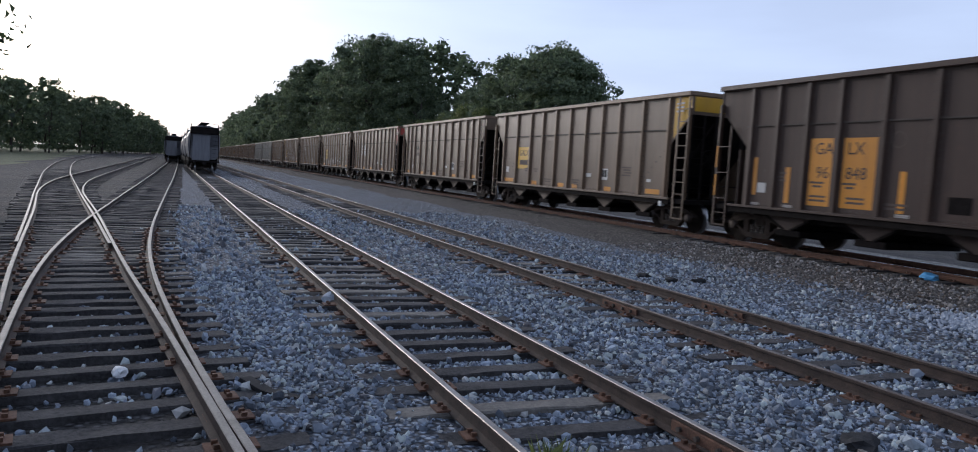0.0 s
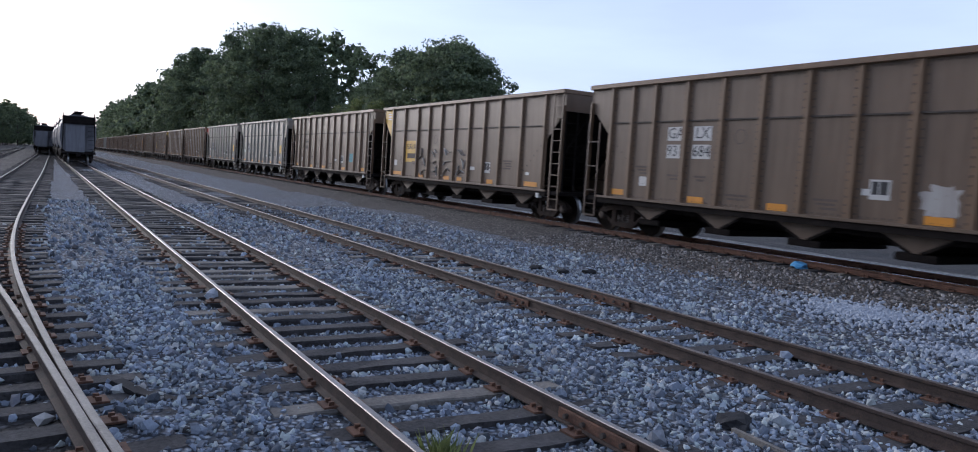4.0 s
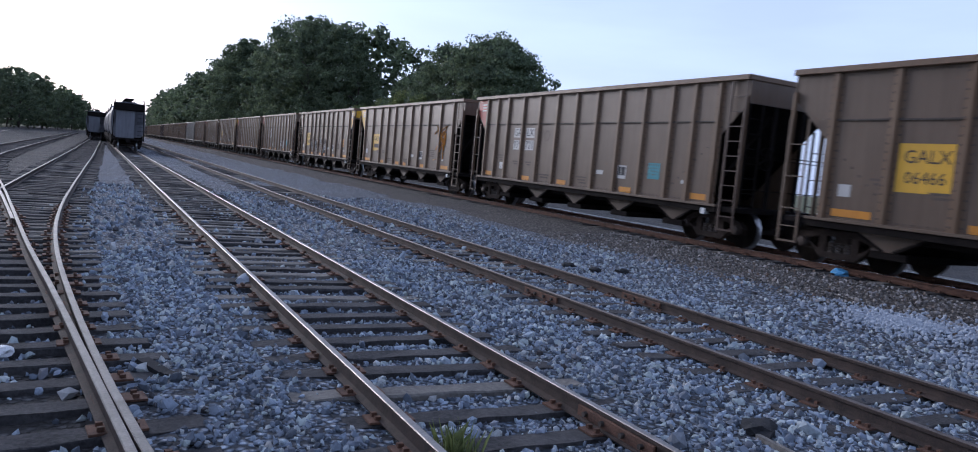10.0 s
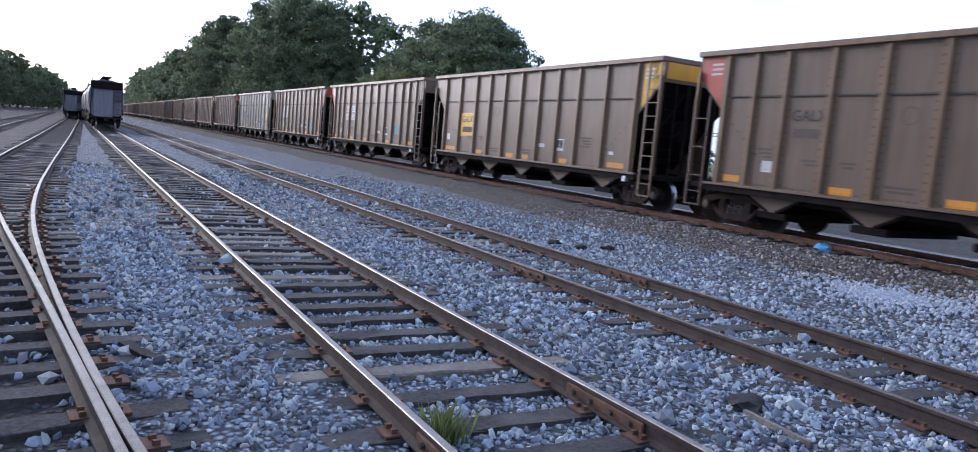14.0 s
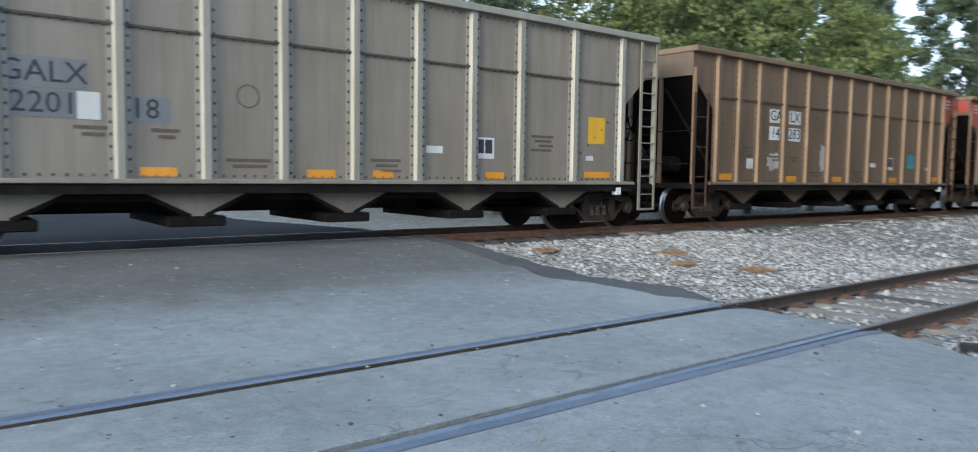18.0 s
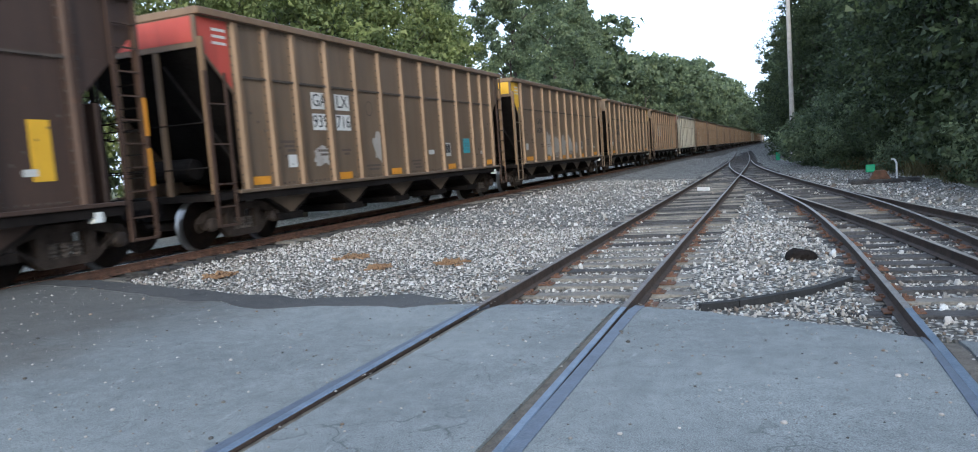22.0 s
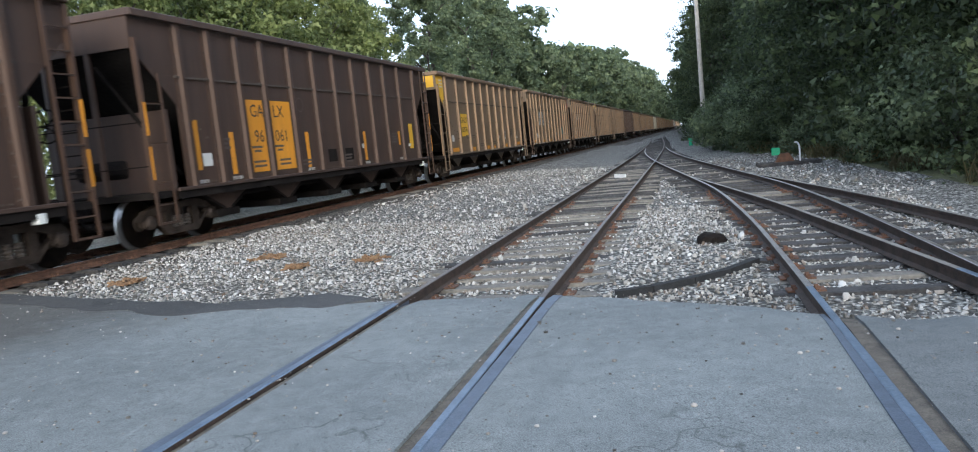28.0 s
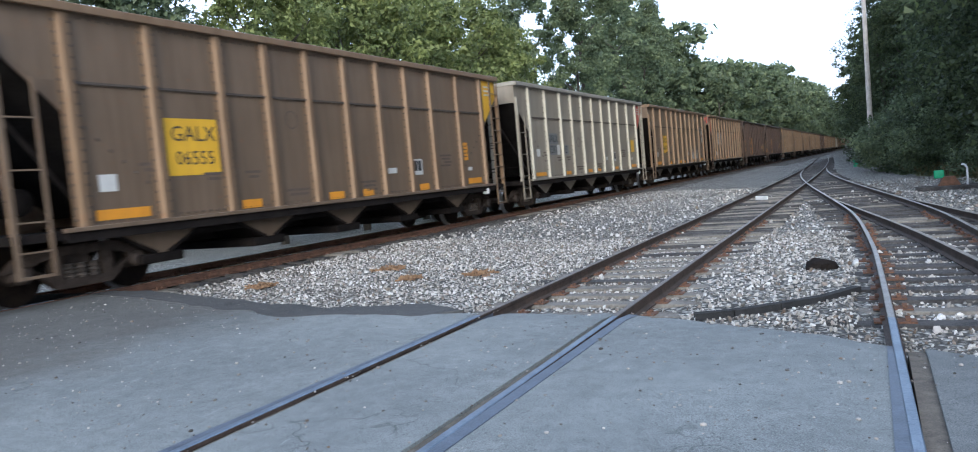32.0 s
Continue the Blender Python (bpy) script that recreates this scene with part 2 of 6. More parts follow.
# yard ballast has the sky's blue sheen mixed into its greys
MAT["ballast"] = stones("sky_tinted_grey_ballast", (0.09, 0.105, 0.135), (0.255, 0.295, 0.365), (0.53, 0.58, 0.66))
MAT["ballast_pale"] = stones("pale_grey_ballast", (0.2, 0.195, 0.18), (0.43, 0.42, 0.39), (0.7, 0.69, 0.65), brown=0.3)
# dirt of the left yard tracks; beyond the main line it paints shade
MAT["yard_dirt_and_shade"] = stones("dirty_and_shaded_ballast", (0.02, 0.019, 0.019), (0.055, 0.053, 0.053), (0.15, 0.145, 0.145), brown=0.4)
# track bed blackened in its colour for the shade beneath the train
MAT["ballast_train_shade"] = stones("train_shaded_ballast", (0.008, 0.008, 0.009), (0.022, 0.021, 0.022), (0.05, 0.048, 0.05), brown=0.1)
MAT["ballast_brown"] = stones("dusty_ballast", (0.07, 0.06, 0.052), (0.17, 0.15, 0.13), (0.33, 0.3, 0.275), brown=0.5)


def loose_stone(name, tint, lift, rusty):
    m, nt, b = nodes_of(name, 0.92)
    geo = nt.nodes.new("ShaderNodeNewGeometry")
    rnd = geo.outputs["Random Per Island"]
    c = ramp(nt, rnd, [(p, tuple(min(0.7, g * lift * k) for k in tint)) for p, g in ((0.0, 0.06), (0.25, 0.17), (0.65, 0.36), (0.9, 0.52), (1.0, 0.7))])
    # every few stones a brown or a dark one
    pick = nt.nodes.new("ShaderNodeMath")
    pick.operation = "MULTIPLY"
    pick.inputs[1].default_value = 17.31
    nt.links.new(rnd, pick.inputs[0])
    part_of = nt.nodes.new("ShaderNodeMath")
    part_of.operation = "FRACT"
    nt.links.new(pick.outputs[0], part_of.inputs[0])
    c = blend(nt, ramp(nt, part_of.outputs[0], [(0.0, (rusty, rusty, rusty)), (0.22, (0, 0, 0))]), c, (0.19, 0.125, 0.08))
    v = coords(nt, False)
    c = blend(nt, 0.55, c, ramp(nt, noisy(nt, v, 40), [(0.3, (0.55, 0.53, 0.5)), (0.7, (1, 1, 1))]), "MULTIPLY")
    c = blend(nt, 0.5, c, ramp(nt, noisy(nt, v, 0.6, 5), [(0.35, (0.6, 0.57, 0.52)), (0.62, (1, 1, 1))]), "MULTIPLY")
    nt.links.new(c, b.inputs["Base Color"])
    bump(nt, b, noisy(nt, v, 90), 0.4, 0.006)
    return m


# tint holds the blue that the sky casts on the yard stones
MAT["stone"] = loose_stone("sky_tinted_grey_stone", (0.86, 1.0, 1.24), 1.4, 0.35)
MAT["stone_brown"] = loose_stone("dusty_brown_stone", (1.06, 1.0, 0.95), 0.85, 0.8)
MAT["stone_pale"] = loose_stone("pale_grey_stone", (1.04, 1.0, 0.94), 1.5, 0.8)
MAT["pale_stone"] = mottled("pale_stone", (0.28, 0.31, 0.36), (0.47, 0.505, 0.56), 14, 0.9, relief=0.5)
MAT["tie"] = mottled("weathered_tie_timber", (0.02, 0.019, 0.02), (0.082, 0.077, 0.076), 4, 0.92, relief=0.7, dist=0.02)
MAT["tie_pale"] = mottled("bleached_tie_timber", (0.11, 0.1, 0.09), (0.24, 0.22, 0.19), 4, 0.92, relief=0.7, dist=0.02)
MAT["rail_dark"] = mottled("dark_oiled_rail", (0.02, 0.014, 0.011), (0.07, 0.046, 0.034), 10, 0.8)
MAT["rail_side"] = mottled("rusted_rail", (0.06, 0.031, 0.02), (0.17, 0.085, 0.05), 10, 0.85)
MAT["rail_top"] = mottled("worn_rail_head", (0.19, 0.17, 0.15), (0.36, 0.33, 0.3), 8, 0.42, 0.75)
MAT["rail_top_dull"] = mottled("rusty_rail_head", (0.09, 0.072, 0.062), (0.2, 0.17, 0.15), 8, 0.5, 0.5)
MAT["rail_pale"] = mottled("pale_worn_rail_head", (0.17, 0.155, 0.135), (0.3, 0.275, 0.24), 8, 0.6, 0.25)
# polished heads in the road, the sky's blue reflection put into their colour
MAT["rail_road"] = mottled("polished_sky_tinted_rail", (0.1, 0.135, 0.185), (0.19, 0.24, 0.315), 8, 0.38, 0.35)
MAT["rail_shiny"] = mottled("shiny_rail_head", (0.5, 0.5, 0.5), (0.68, 0.68, 0.68), 8, 0.25, 0.95)


def asphalt_material(name, dark, light, stained=False):
    m, nt, b = nodes_of(name, 0.88)
    v = coords(nt, False)
    grit, wide, mid = noisy(nt, v, 130, 3), noisy(nt, v, 0.45, 4, 0.6), noisy(nt, v, 6, 6, 0.7)
    c = ramp(nt, blend(nt, 0.5, wide, mid), [(0.36, dark), (0.64, light)])
    c = blend(nt, 0.5, c, ramp(nt, grit, [(0.34, (0.1, 0.1, 0.1)), (0.5, (0.95, 0.95, 0.95)), (0.7, (1.8, 1.8, 1.8))]), "MULTIPLY")
    crack = nt.nodes.new("ShaderNodeTexVoronoi")
    crack.feature = "DISTANCE_TO_EDGE"
    crack.inputs["Scale"].default_value = 0.7
    warp = nt.nodes.new("ShaderNodeVectorMath")
    warp.operation = "ADD"
    nn = nt.nodes.new("ShaderNodeTexNoise")
    nn.inputs["Scale"].default_value = 2.5
    nt.links.new(v, nn.inputs["Vector"])
    nt.links.new(v, warp.inputs[0])
    nt.links.new(nn.outputs["Color"], warp.inputs[1])
    nt.links.new(warp.outputs[0], crack.inputs["Vector"])
    line = ramp(nt, crack.outputs["Distance"], [(0.0, (0.45, 0.45, 0.45)), (0.012, (1, 1, 1))])
    c = blend(nt, ramp(nt, noisy(nt, v, 0.8, 3), [(0.5, (0, 0, 0)), (0.62, (0.8, 0.8, 0.8))]), c, blend(nt, 1.0, c, line, "MULTIPLY"))
    scuff = noisy(nt, coords(nt, False, (1.0, 0.22, 1.0)), 9, 5, 0.75)
    c = blend(nt, ramp(nt, scuff, [(0.62, (0, 0, 0)), (0.74, (0.55, 0.55, 0.55))]), c, tuple(min(0.5, 1.5 * x) for x in light))
    speck = noisy(nt, v, 34, 2)
    c = blend(nt, ramp(nt, speck, [(0.28, (0.75, 0.75, 0.75)), (0.36, (0, 0, 0))]), c, tuple(0.45 * x for x in dark))
    if stained:
        # an older, browner lay of asphalt beside the main line
        axes, far = nt.nodes.new("ShaderNodeSeparateXYZ"), nt.nodes.new("ShaderNodeMath")
        nt.links.new(v, axes.inputs[0])
        far.operation = "MULTIPLY_ADD"
        nt.links.new(noisy(nt, v, 0.9, 5, 0.65), far.inputs[0])
        far.inputs[1].default_value = 3.0
        nt.links.new(axes.outputs["X"], far.inputs[2])
        fade = nt.nodes.new("ShaderNodeMapRange")
        fade.inputs["From Min"].default_value, fade.inputs["From Max"].default_value = 11.3, 12.7
        nt.links.new(far.outputs[0], fade.inputs["Value"])
        c = blend(nt, fade.outputs[0], c, blend(nt, 1.0, c, (0.5, 0.46, 0.43), "MULTIPLY"))
    nt.links.new(c, b.inputs["Base Color"])
    bump(nt, b, blend(nt, 0.5, grit, mid), 0.5, 0.008)
    return m


MAT["asphalt"] = asphalt_material("worn_asphalt", (0.146, 0.158, 0.16), (0.25, 0.265, 0.263), True)
MAT["asphalt_dark"] = asphalt_material("patched_asphalt", (0.04, 0.04, 0.041), (0.075, 0.074, 0.074))
MAT["asphalt_old"] = asphalt_material("older_grey_asphalt", (0.105, 0.112, 0.114), (0.185, 0.194, 0.194))
# asphalt with the shade under and behind the train put into its colour
MAT["asphalt_shade"] = asphalt_material("shaded_asphalt", (0.01, 0.011, 0.013), (0.026, 0.028, 0.032))
for dull in ("asphalt_shade", "ballast_train_shade", "under", "slope", "truck"):
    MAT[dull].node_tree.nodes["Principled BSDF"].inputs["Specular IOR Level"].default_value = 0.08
MAT["rubber"] = mottled("crossing_filler", (0.06, 0.075, 0.105), (0.11, 0.135, 0.18), 10, 0.5)
MAT["mud"] = mottled("flangeway_dirt", (0.075, 0.065, 0.055), (0.19, 0.165, 0.135), 14, 0.95, relief=0.8)
MAT["grass"] = mottled("grass_ground", (0.07, 0.08, 0.035), (0.19, 0.19, 0.095), 1.5, 0.95, relief=1.0, dist=0.08, vary=False)


def leaf_material(name, dark, light):
    m, nt, b = nodes_of(name, 0.6)
    geo = nt.nodes.new("ShaderNodeNewGeometry")
    v = coords(nt, True)
    c = ramp(nt, geo.outputs["Random Per Island"], [(0.0, dark), (1.0, light)])
    c = blend(nt, 0.6, c, ramp(nt, noisy(nt, v, 0.5, 4), [(0.36, (0.34, 0.4, 0.4)), (0.64, (1.25, 1.2, 1.0))]), "MULTIPLY")
    nt.links.new(c, b.inputs["Base Color"])
    glow = nt.nodes.new("ShaderNodeBsdfTranslucent")
    nt.links.new(c, glow.inputs[0])
    mix = nt.nodes.new("ShaderNodeMixShader")
    mix.inputs[0].default_value = 0.48
    nt.links.new(b.outputs[0], mix.inputs[1])
    nt.links.new(glow.outputs[0], mix.inputs[2])
    nt.links.new(mix.outputs[0], nt.nodes["Material Output"].inputs[0])
    return m


MAT["leaf"] = leaf_material("dark_leaf", (0.085, 0.115, 0.07), (0.215, 0.265, 0.15))
# darker leaf copy, the woods' shadow side put into its colour
MAT["leaf_shaded"] = leaf_material("shaded_green_leaf", (0.026, 0.041, 0.022), (0.115, 0.15, 0.068))
MAT["leaf_pale"] = leaf_material("pale_leaf", (0.12, 0.155, 0.052), (0.29, 0.33, 0.13))
MAT["leaf_dry"] = leaf_material("dry_weed", (0.1, 0.085, 0.04), (0.2, 0.17, 0.09))
MAT["bark"] = mottled("bark", (0.03, 0.025, 0.02), (0.1, 0.085, 0.07), 6, 0.95, relief=0.9, dist=0.03)
MAT["pole"] = mottled("weathered_pole", (0.34, 0.31, 0.28), (0.52, 0.485, 0.45), 5, 0.9, relief=0.5)
MAT["steel"] = mottled("dull_steel", (0.25, 0.25, 0.26), (0.4, 0.4, 0.41), 6, 0.5, 0.7)


# ---- mesh tools ----
def mesh_of(bm, name, mats):
    me = bpy.data.meshes.new(name)
    bm.to_mesh(me)
    bm.free()
    for m in mats if isinstance(mats, (list, tuple)) else [mats]:
        me.materials.append(m)
    return me


def raw_mesh(name, verts, faces, mats, slots=None):
    me = bpy.data.meshes.new(name)
    me.from_pydata(verts, [], faces)
    for m in mats if isinstance(mats, (list, tuple)) else [mats]:
        me.materials.append(m)
    if slots is not None:
        me.polygons.foreach_set("material_index", slots)
    me.update()
    return me


def child(name, me, parent, label="", at=None):
    ob = new(name, me)
    ob.parent = parent
    if at is not None:
        ob.matrix_basis = at
    if label:
        ob["label"] = label
    return ob


def part(name, bm, material, parent, label="", at=None):
    return child(name, mesh_of(bm, name, material), parent, label, at)


def box(bm, x0, x1, y0, y1, z0, z1, bevel=0.0):
    made = bmesh.ops.create_cube(bm, size=1)["verts"]
    for v in made:
        v.co = ((x0 + x1) / 2 + v.co.x * (x1 - x0), (y0 + y1) / 2 + v.co.y * (y1 - y0), (z0 + z1) / 2 + v.co.z * (z1 - z0))
    if bevel:
        edges = {e for v in made for e in v.link_edges}
        bmesh.ops.bevel(bm, geom=list(edges), offset=bevel, segments=1, affect="EDGES")
    return bm


def beam(bm, a, b, w, d=None, sides=4):
    """A bar from a to b, w thick (round for more than 4 sides)."""
    a, b = Vector(a), Vector(b)
    way = b - a
    turn = way.to_track_quat("Z", "X").to_matrix().to_4x4()
    ring = [Vector((math.cos(2 * math.pi * (i + 0.5) / sides), math.sin(2 * math.pi * (i + 0.5) / sides), 0)) for i in range(sides)]
    k = w / 2 / (math.cos(math.pi / 4) if sides == 4 else 1)
    k2 = (d or w) / 2 / (math.cos(math.pi / 4) if sides == 4 else 1)
    lo = [bm.verts.new(a + turn @ Vector((r.x * k, r.y * k2, 0))) for r in ring]
    hi = [bm.verts.new(a + turn @ Vector((r.x * k, r.y * k2, way.length))) for r in ring]
    for i in range(sides):
        bm.faces.new((lo[i], lo[(i + 1) % sides], hi[(i + 1) % sides], hi[i]))
    bm.faces.new(lo[::-1])
    bm.faces.new(hi)
    return bm


def tube(bm, pts, w, sides=6):
    """A round bar bent through points, in one piece."""
    rings = []
    for i, p in enumerate(pts):
        way = Vector(pts[min(i + 1, len(pts) - 1)]) - Vector(pts[max(i - 1, 0)])
        turn = way.to_track_quat("Z", "X").to_matrix()
        rings.append([bm.verts.new(Vector(p) + turn @ Vector((w / 2 * math.cos(2 * math.pi * k / sides), w / 2 * math.sin(2 * math.pi * k / sides), 0))) for k in range(sides)])
    for a, b in zip(rings, rings[1:]):
        for k in range(sides):
            bm.faces.new((a[k], a[(k + 1) % sides], b[(k + 1) % sides], b[k]))
    bm.faces.new(rings[0][::-1])
    bm.faces.new(rings[-1])
    return bm


def slab(bm, outline, axis, lo, hi):
    """An outline (pairs of the other two axes) drawn out along an axis from lo to hi."""
    def at(p, h):
        return (h, *p) if axis == "x" else (p[0], h, p[1]) if axis == "y" else (*p, h)
    a = [bm.verts.new(at(p, lo)) for p in outline]
    b = [bm.verts.new(at(p, hi)) for p in outline]
    bm.faces.new(a[::-1])
    bm.faces.new(b)
    for i in range(len(a)):
        j = (i + 1) % len(a)
        bm.faces.new((a[i], a[j], b[j], b[i]))
    bmesh.ops.recalc_face_normals(bm, faces=bm.faces)
    return bm


def lathe(bm, profile, axis_turn, n=24):
    """Turns (radius, height) pairs round the axis; axis_turn lays it where it belongs."""
    rings = []
    for r, h in profile:
        rings.append([bm.verts.new(axis_turn @ Vector((r * math.cos(2 * math.pi * i / n), r * math.sin(2 * math.pi * i / n), h))) for i in range(n)])
    for p, q in zip(rings, rings[1:]):
        for i in range(n):
            bm.faces.new((p[i], p[(i + 1) % n], q[(i + 1) % n], q[i]))
    bm.faces.new(rings[0][::-1])
    bm.faces.new(rings[-1])
    return bm


def empty(name, at, label="", category="", group="", kind=""):
    ob = new(name)
    ob.matrix_basis = at
    return tagged(ob, label, category, group, kind)


lettering = {}


def words(text, size, material):
    """A mesh of lettering in the built-in font, reading along +x, up +y, from its middle."""
    key = (text, size, material.name)
    if key not in lettering:
        cu = bpy.data.curves.new("lettering", "FONT")
        cu.body, cu.size, cu.align_x, cu.align_y = text, size, "CENTER", "CENTER"
        cu.extrude, cu.resolution_u = 0.002, 2
        ob = bpy.data.objects.new("lettering", cu)
        scene.collection.objects.link(ob)
        dg = bpy.context.evaluated_depsgraph_get()
        me = bpy.data.meshes.new_from_object(ob.evaluated_get(dg))
        me.materials.clear()
        me.materials.append(material)
        bpy.data.objects.remove(ob)
        bpy.data.curves.remove(cu)
        lettering[key] = me
    return lettering[key]


import collections


# ---- the plan ----
GAUGE = 1.505            # rail head to rail head
MAIN_X, MAIN_Z = 14.868, 0.2   # near rail of the main line and its height
PITCH = 16.55            # one car and its coupling


def curve_x(points, y):
    """x on a smooth line through (y, x) points."""
    pts = sorted(points)
    if y <= pts[0][0]:
        return pts[0][1] + (y - pts[0][0]) * (pts[1][1] - pts[0][1]) / (pts[1][0] - pts[0][0])
    if y >= pts[-1][0]:
        return pts[-1][1] + (y - pts[-1][0]) * (pts[-1][1] - pts[-2][1]) / (pts[-1][0] - pts[-2][0])
    i = max(k for k in range(len(pts) - 1) if pts[k][0] <= y)
    def slope(k):
        a, b = pts[max(k - 1, 0)], pts[min(k + 1, len(pts) - 1)]
        return (b[1] - a[1]) / (b[0] - a[0])
    (y0, x0), (y1, x1) = pts[i], pts[i + 1]
    h = y1 - y0
    s = (y - y0) / h
    return (2 * s**3 - 3 * s * s + 1) * x0 + (s**3 - 2 * s * s + s) * h * slope(i) + (3 * s * s - 2 * s**3) * x1 + (s**3 - s * s) * h * slope(i + 1)


# right-hand rails (seen towards +y) of each yard track, and the stretch each one runs
LINE_B = [(420, 2.78), (0, 7.552), (-48, 8.1), (-75, 8.9), (-120, 10.8), (-180, 13.0), (-260, 14.6)]
LINE_A = [(200, 0.75), (100, 2.2), (0, 3.635), (-5, 3.71), (-10, 3.8), (-13.3, 3.9), (-18.5, 4.22), (-23.3, 4.78), (-33, 6.02), (-42.8, 7.09), (-51, 7.75), (-60, 8.25)]
LINE_T = [(260, -1.7), (150, -0.75), (60, -0.55), (22, -0.63), (16, -0.55), (12, -0.35), (8, 0.02), (4.7, 0.43), (0, 1.2), (-6.5, 2.2), (-9, 2.52), (-12, 2.9), (-15.3, 3.36), (-20.5, 4.25), (-24.5, 4.95)]
LINE_U = [(250, -7.5), (100, -5.4), (54, -4.75), (43.5, -4.45), (34, -3.66), (22.8, -2.1), (12.5, -0.74), (8.8, -0.2), (3.5, 0.52)]
LINE_V = [(160, -15.5), (100, -11.5), (61, -7.4), (34.7, -3.9), (20.9, -1.95), (14, -1.0)]


def road_height(x):
    return float(np.interp(x, [-30, 8.5, 13.5, 17.5, 24, 60], [-0.014, -0.014, 0.185, 0.185, 0.0, -0.2]))


def ground_height(x, y):
    """The lie of the gravel."""
    h = float(np.interp(x, [-80, -12, -6, 8.6, 10.2, 12.6, 13.6, 17.6, 19.5, 26, 80], [0.1, -0.1, -0.175, -0.175, -0.13, 0.0, 0.03, 0.03, -0.2, -0.5, -0.7]))
    if -24 < y < 60 and -2.5 < x < 5.5:
        # the cribs between the ties lie a little low
        if min(abs(x + GAUGE / 2 - curve_x(LINE_A, y)), abs(x + GAUGE / 2 - curve_x(LINE_T, y))) < 1.0:
            h -= 0.04
    if -48 < y < -8 and abs(x + GAUGE / 2 - curve_x(LINE_B, y)) < 1.2:
        h -= 0.035
    return h + 0.022 * noise.noise(Vector((x * 0.9, y * 0.9, 0))) + 0.05 * noise.noise(Vector((x * 0.12, y * 0.12, 3)))


def graded(lo, hi, near_lo, near_hi, fine, coarse):
    """Steps that are fine within a stretch and widen outside it."""
    out = list(np.arange(near_lo, near_hi, fine))
    s, v = fine, near_hi
    while v < hi:
        out.append(v)
        s = min(s * 1.18, coarse)
        v += s
    s, v = fine, near_lo
    while v > lo:
        s = min(s * 1.18, coarse)
        v -= s
        out.append(v)
    return sorted(out)


def build_ground():
    xs, ys = sorted(graded(-900, 900, -7, 20, 0.35, 80) + [MAIN_X - 0.05, MAIN_X + 4.2]), graded(-1200, 1500, -22, 40, 0.5, 80)
    verts, faces, slots = [], [], []
    for y in ys:
        for x in xs:
            road = -9.0 < y < 0.2 and x > -30
            z = ground_height(x, y)
            verts.append((x, y, min(z, road_height(x) - 0.16) if road else z))
    n = len(xs)
    for j in range(len(ys) - 1):
        for i in range(n - 1):
            faces.append((j * n + i, j * n + i + 1, (j + 1) * n + i + 1, (j + 1) * n + i))
            x, y = (xs[i] + xs[i + 1]) / 2, (ys[j] + ys[j + 1]) / 2
            wob = 1.2 * noise.noise(Vector((x * 0.3, y * 0.3, 9)))
            left_edge = -9 - 0.06 * max(y, 0) + wob if y > -4 else float(np.interp(y, [-70, -46, -31, -19, -14, -4], [4.0, 3.0, 0.4, -0.3, -1.2, -6])) + wob * 0.3
            grass = x < left_edge or x > 40 + 0.5 * wob or abs(y) > 500
            dirt = y > 3 and x < float(np.interp(y, [3, 8, 14, 40, 90], [0.5, -0.05, -0.5, -1.0, -2.5])) + 0.25 * wob
            # strip under and past the train, its shade painted as black ground
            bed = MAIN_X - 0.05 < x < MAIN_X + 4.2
            # far gravel past the main line takes the dark ballast as painted shade
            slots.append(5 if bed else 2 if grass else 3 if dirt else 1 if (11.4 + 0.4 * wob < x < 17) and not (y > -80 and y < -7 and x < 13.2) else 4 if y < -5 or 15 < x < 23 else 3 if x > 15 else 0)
    g = new("ground", raw_mesh("ground", verts, faces, [MAT["ballast"], MAT["ballast_brown"], MAT["grass"], MAT["yard_dirt_and_shade"], MAT["ballast_pale"], MAT["ballast_train_shade"]], slots))
    for p in g.data.polygons:
        p.use_smooth = True
    return tagged(g, "grey crushed stone yard ground with weedy grass at its edges", "ground", kind="structure")


build_ground()


def road_strip(name, x0, x1, y0f, y1f, mat, lift=0.0, step=0.12):
    """Asphalt between two x, its ends wavering."""
    verts, faces = [], []
    xs = list(np.arange(x0, x1, min(step, (x1 - x0) / 2))) + [x1]
    m = 22
    for x in xs:
        a, b = y0f(x), y1f(x)
        for j in range(m + 1):
            y = a + (b - a) * j / m
            edge = 0.03 if j in (0, m) else 0.0
            verts.append((x, y, road_height(x) + lift - edge + 0.004 * noise.noise(Vector((x, y, 5)))))
    top = len(verts)
    verts += [(x, y, z - 0.15) for x, y, z in verts]
    k = m + 1
    for i in range(len(xs) - 1):
        for j in range(m):
            q = (i * k + j, (i + 1) * k + j, (i + 1) * k + j + 1, i * k + j + 1)
            faces.append(q)
        for j in (0, m):
            q = (i * k + j, (i + 1) * k + j, (i + 1) * k + j + top, i * k + j + top)
            faces.append(q if j == 0 else q[::-1])
    for i in (0, len(xs) - 1):
        for j in range(m):
            q = (i * k + j, i * k + j + 1, i * k + j + 1 + top, i * k + j + top)
            faces.append(q if i == 0 else q[::-1])
    return raw_mesh(name, verts, faces, mat)


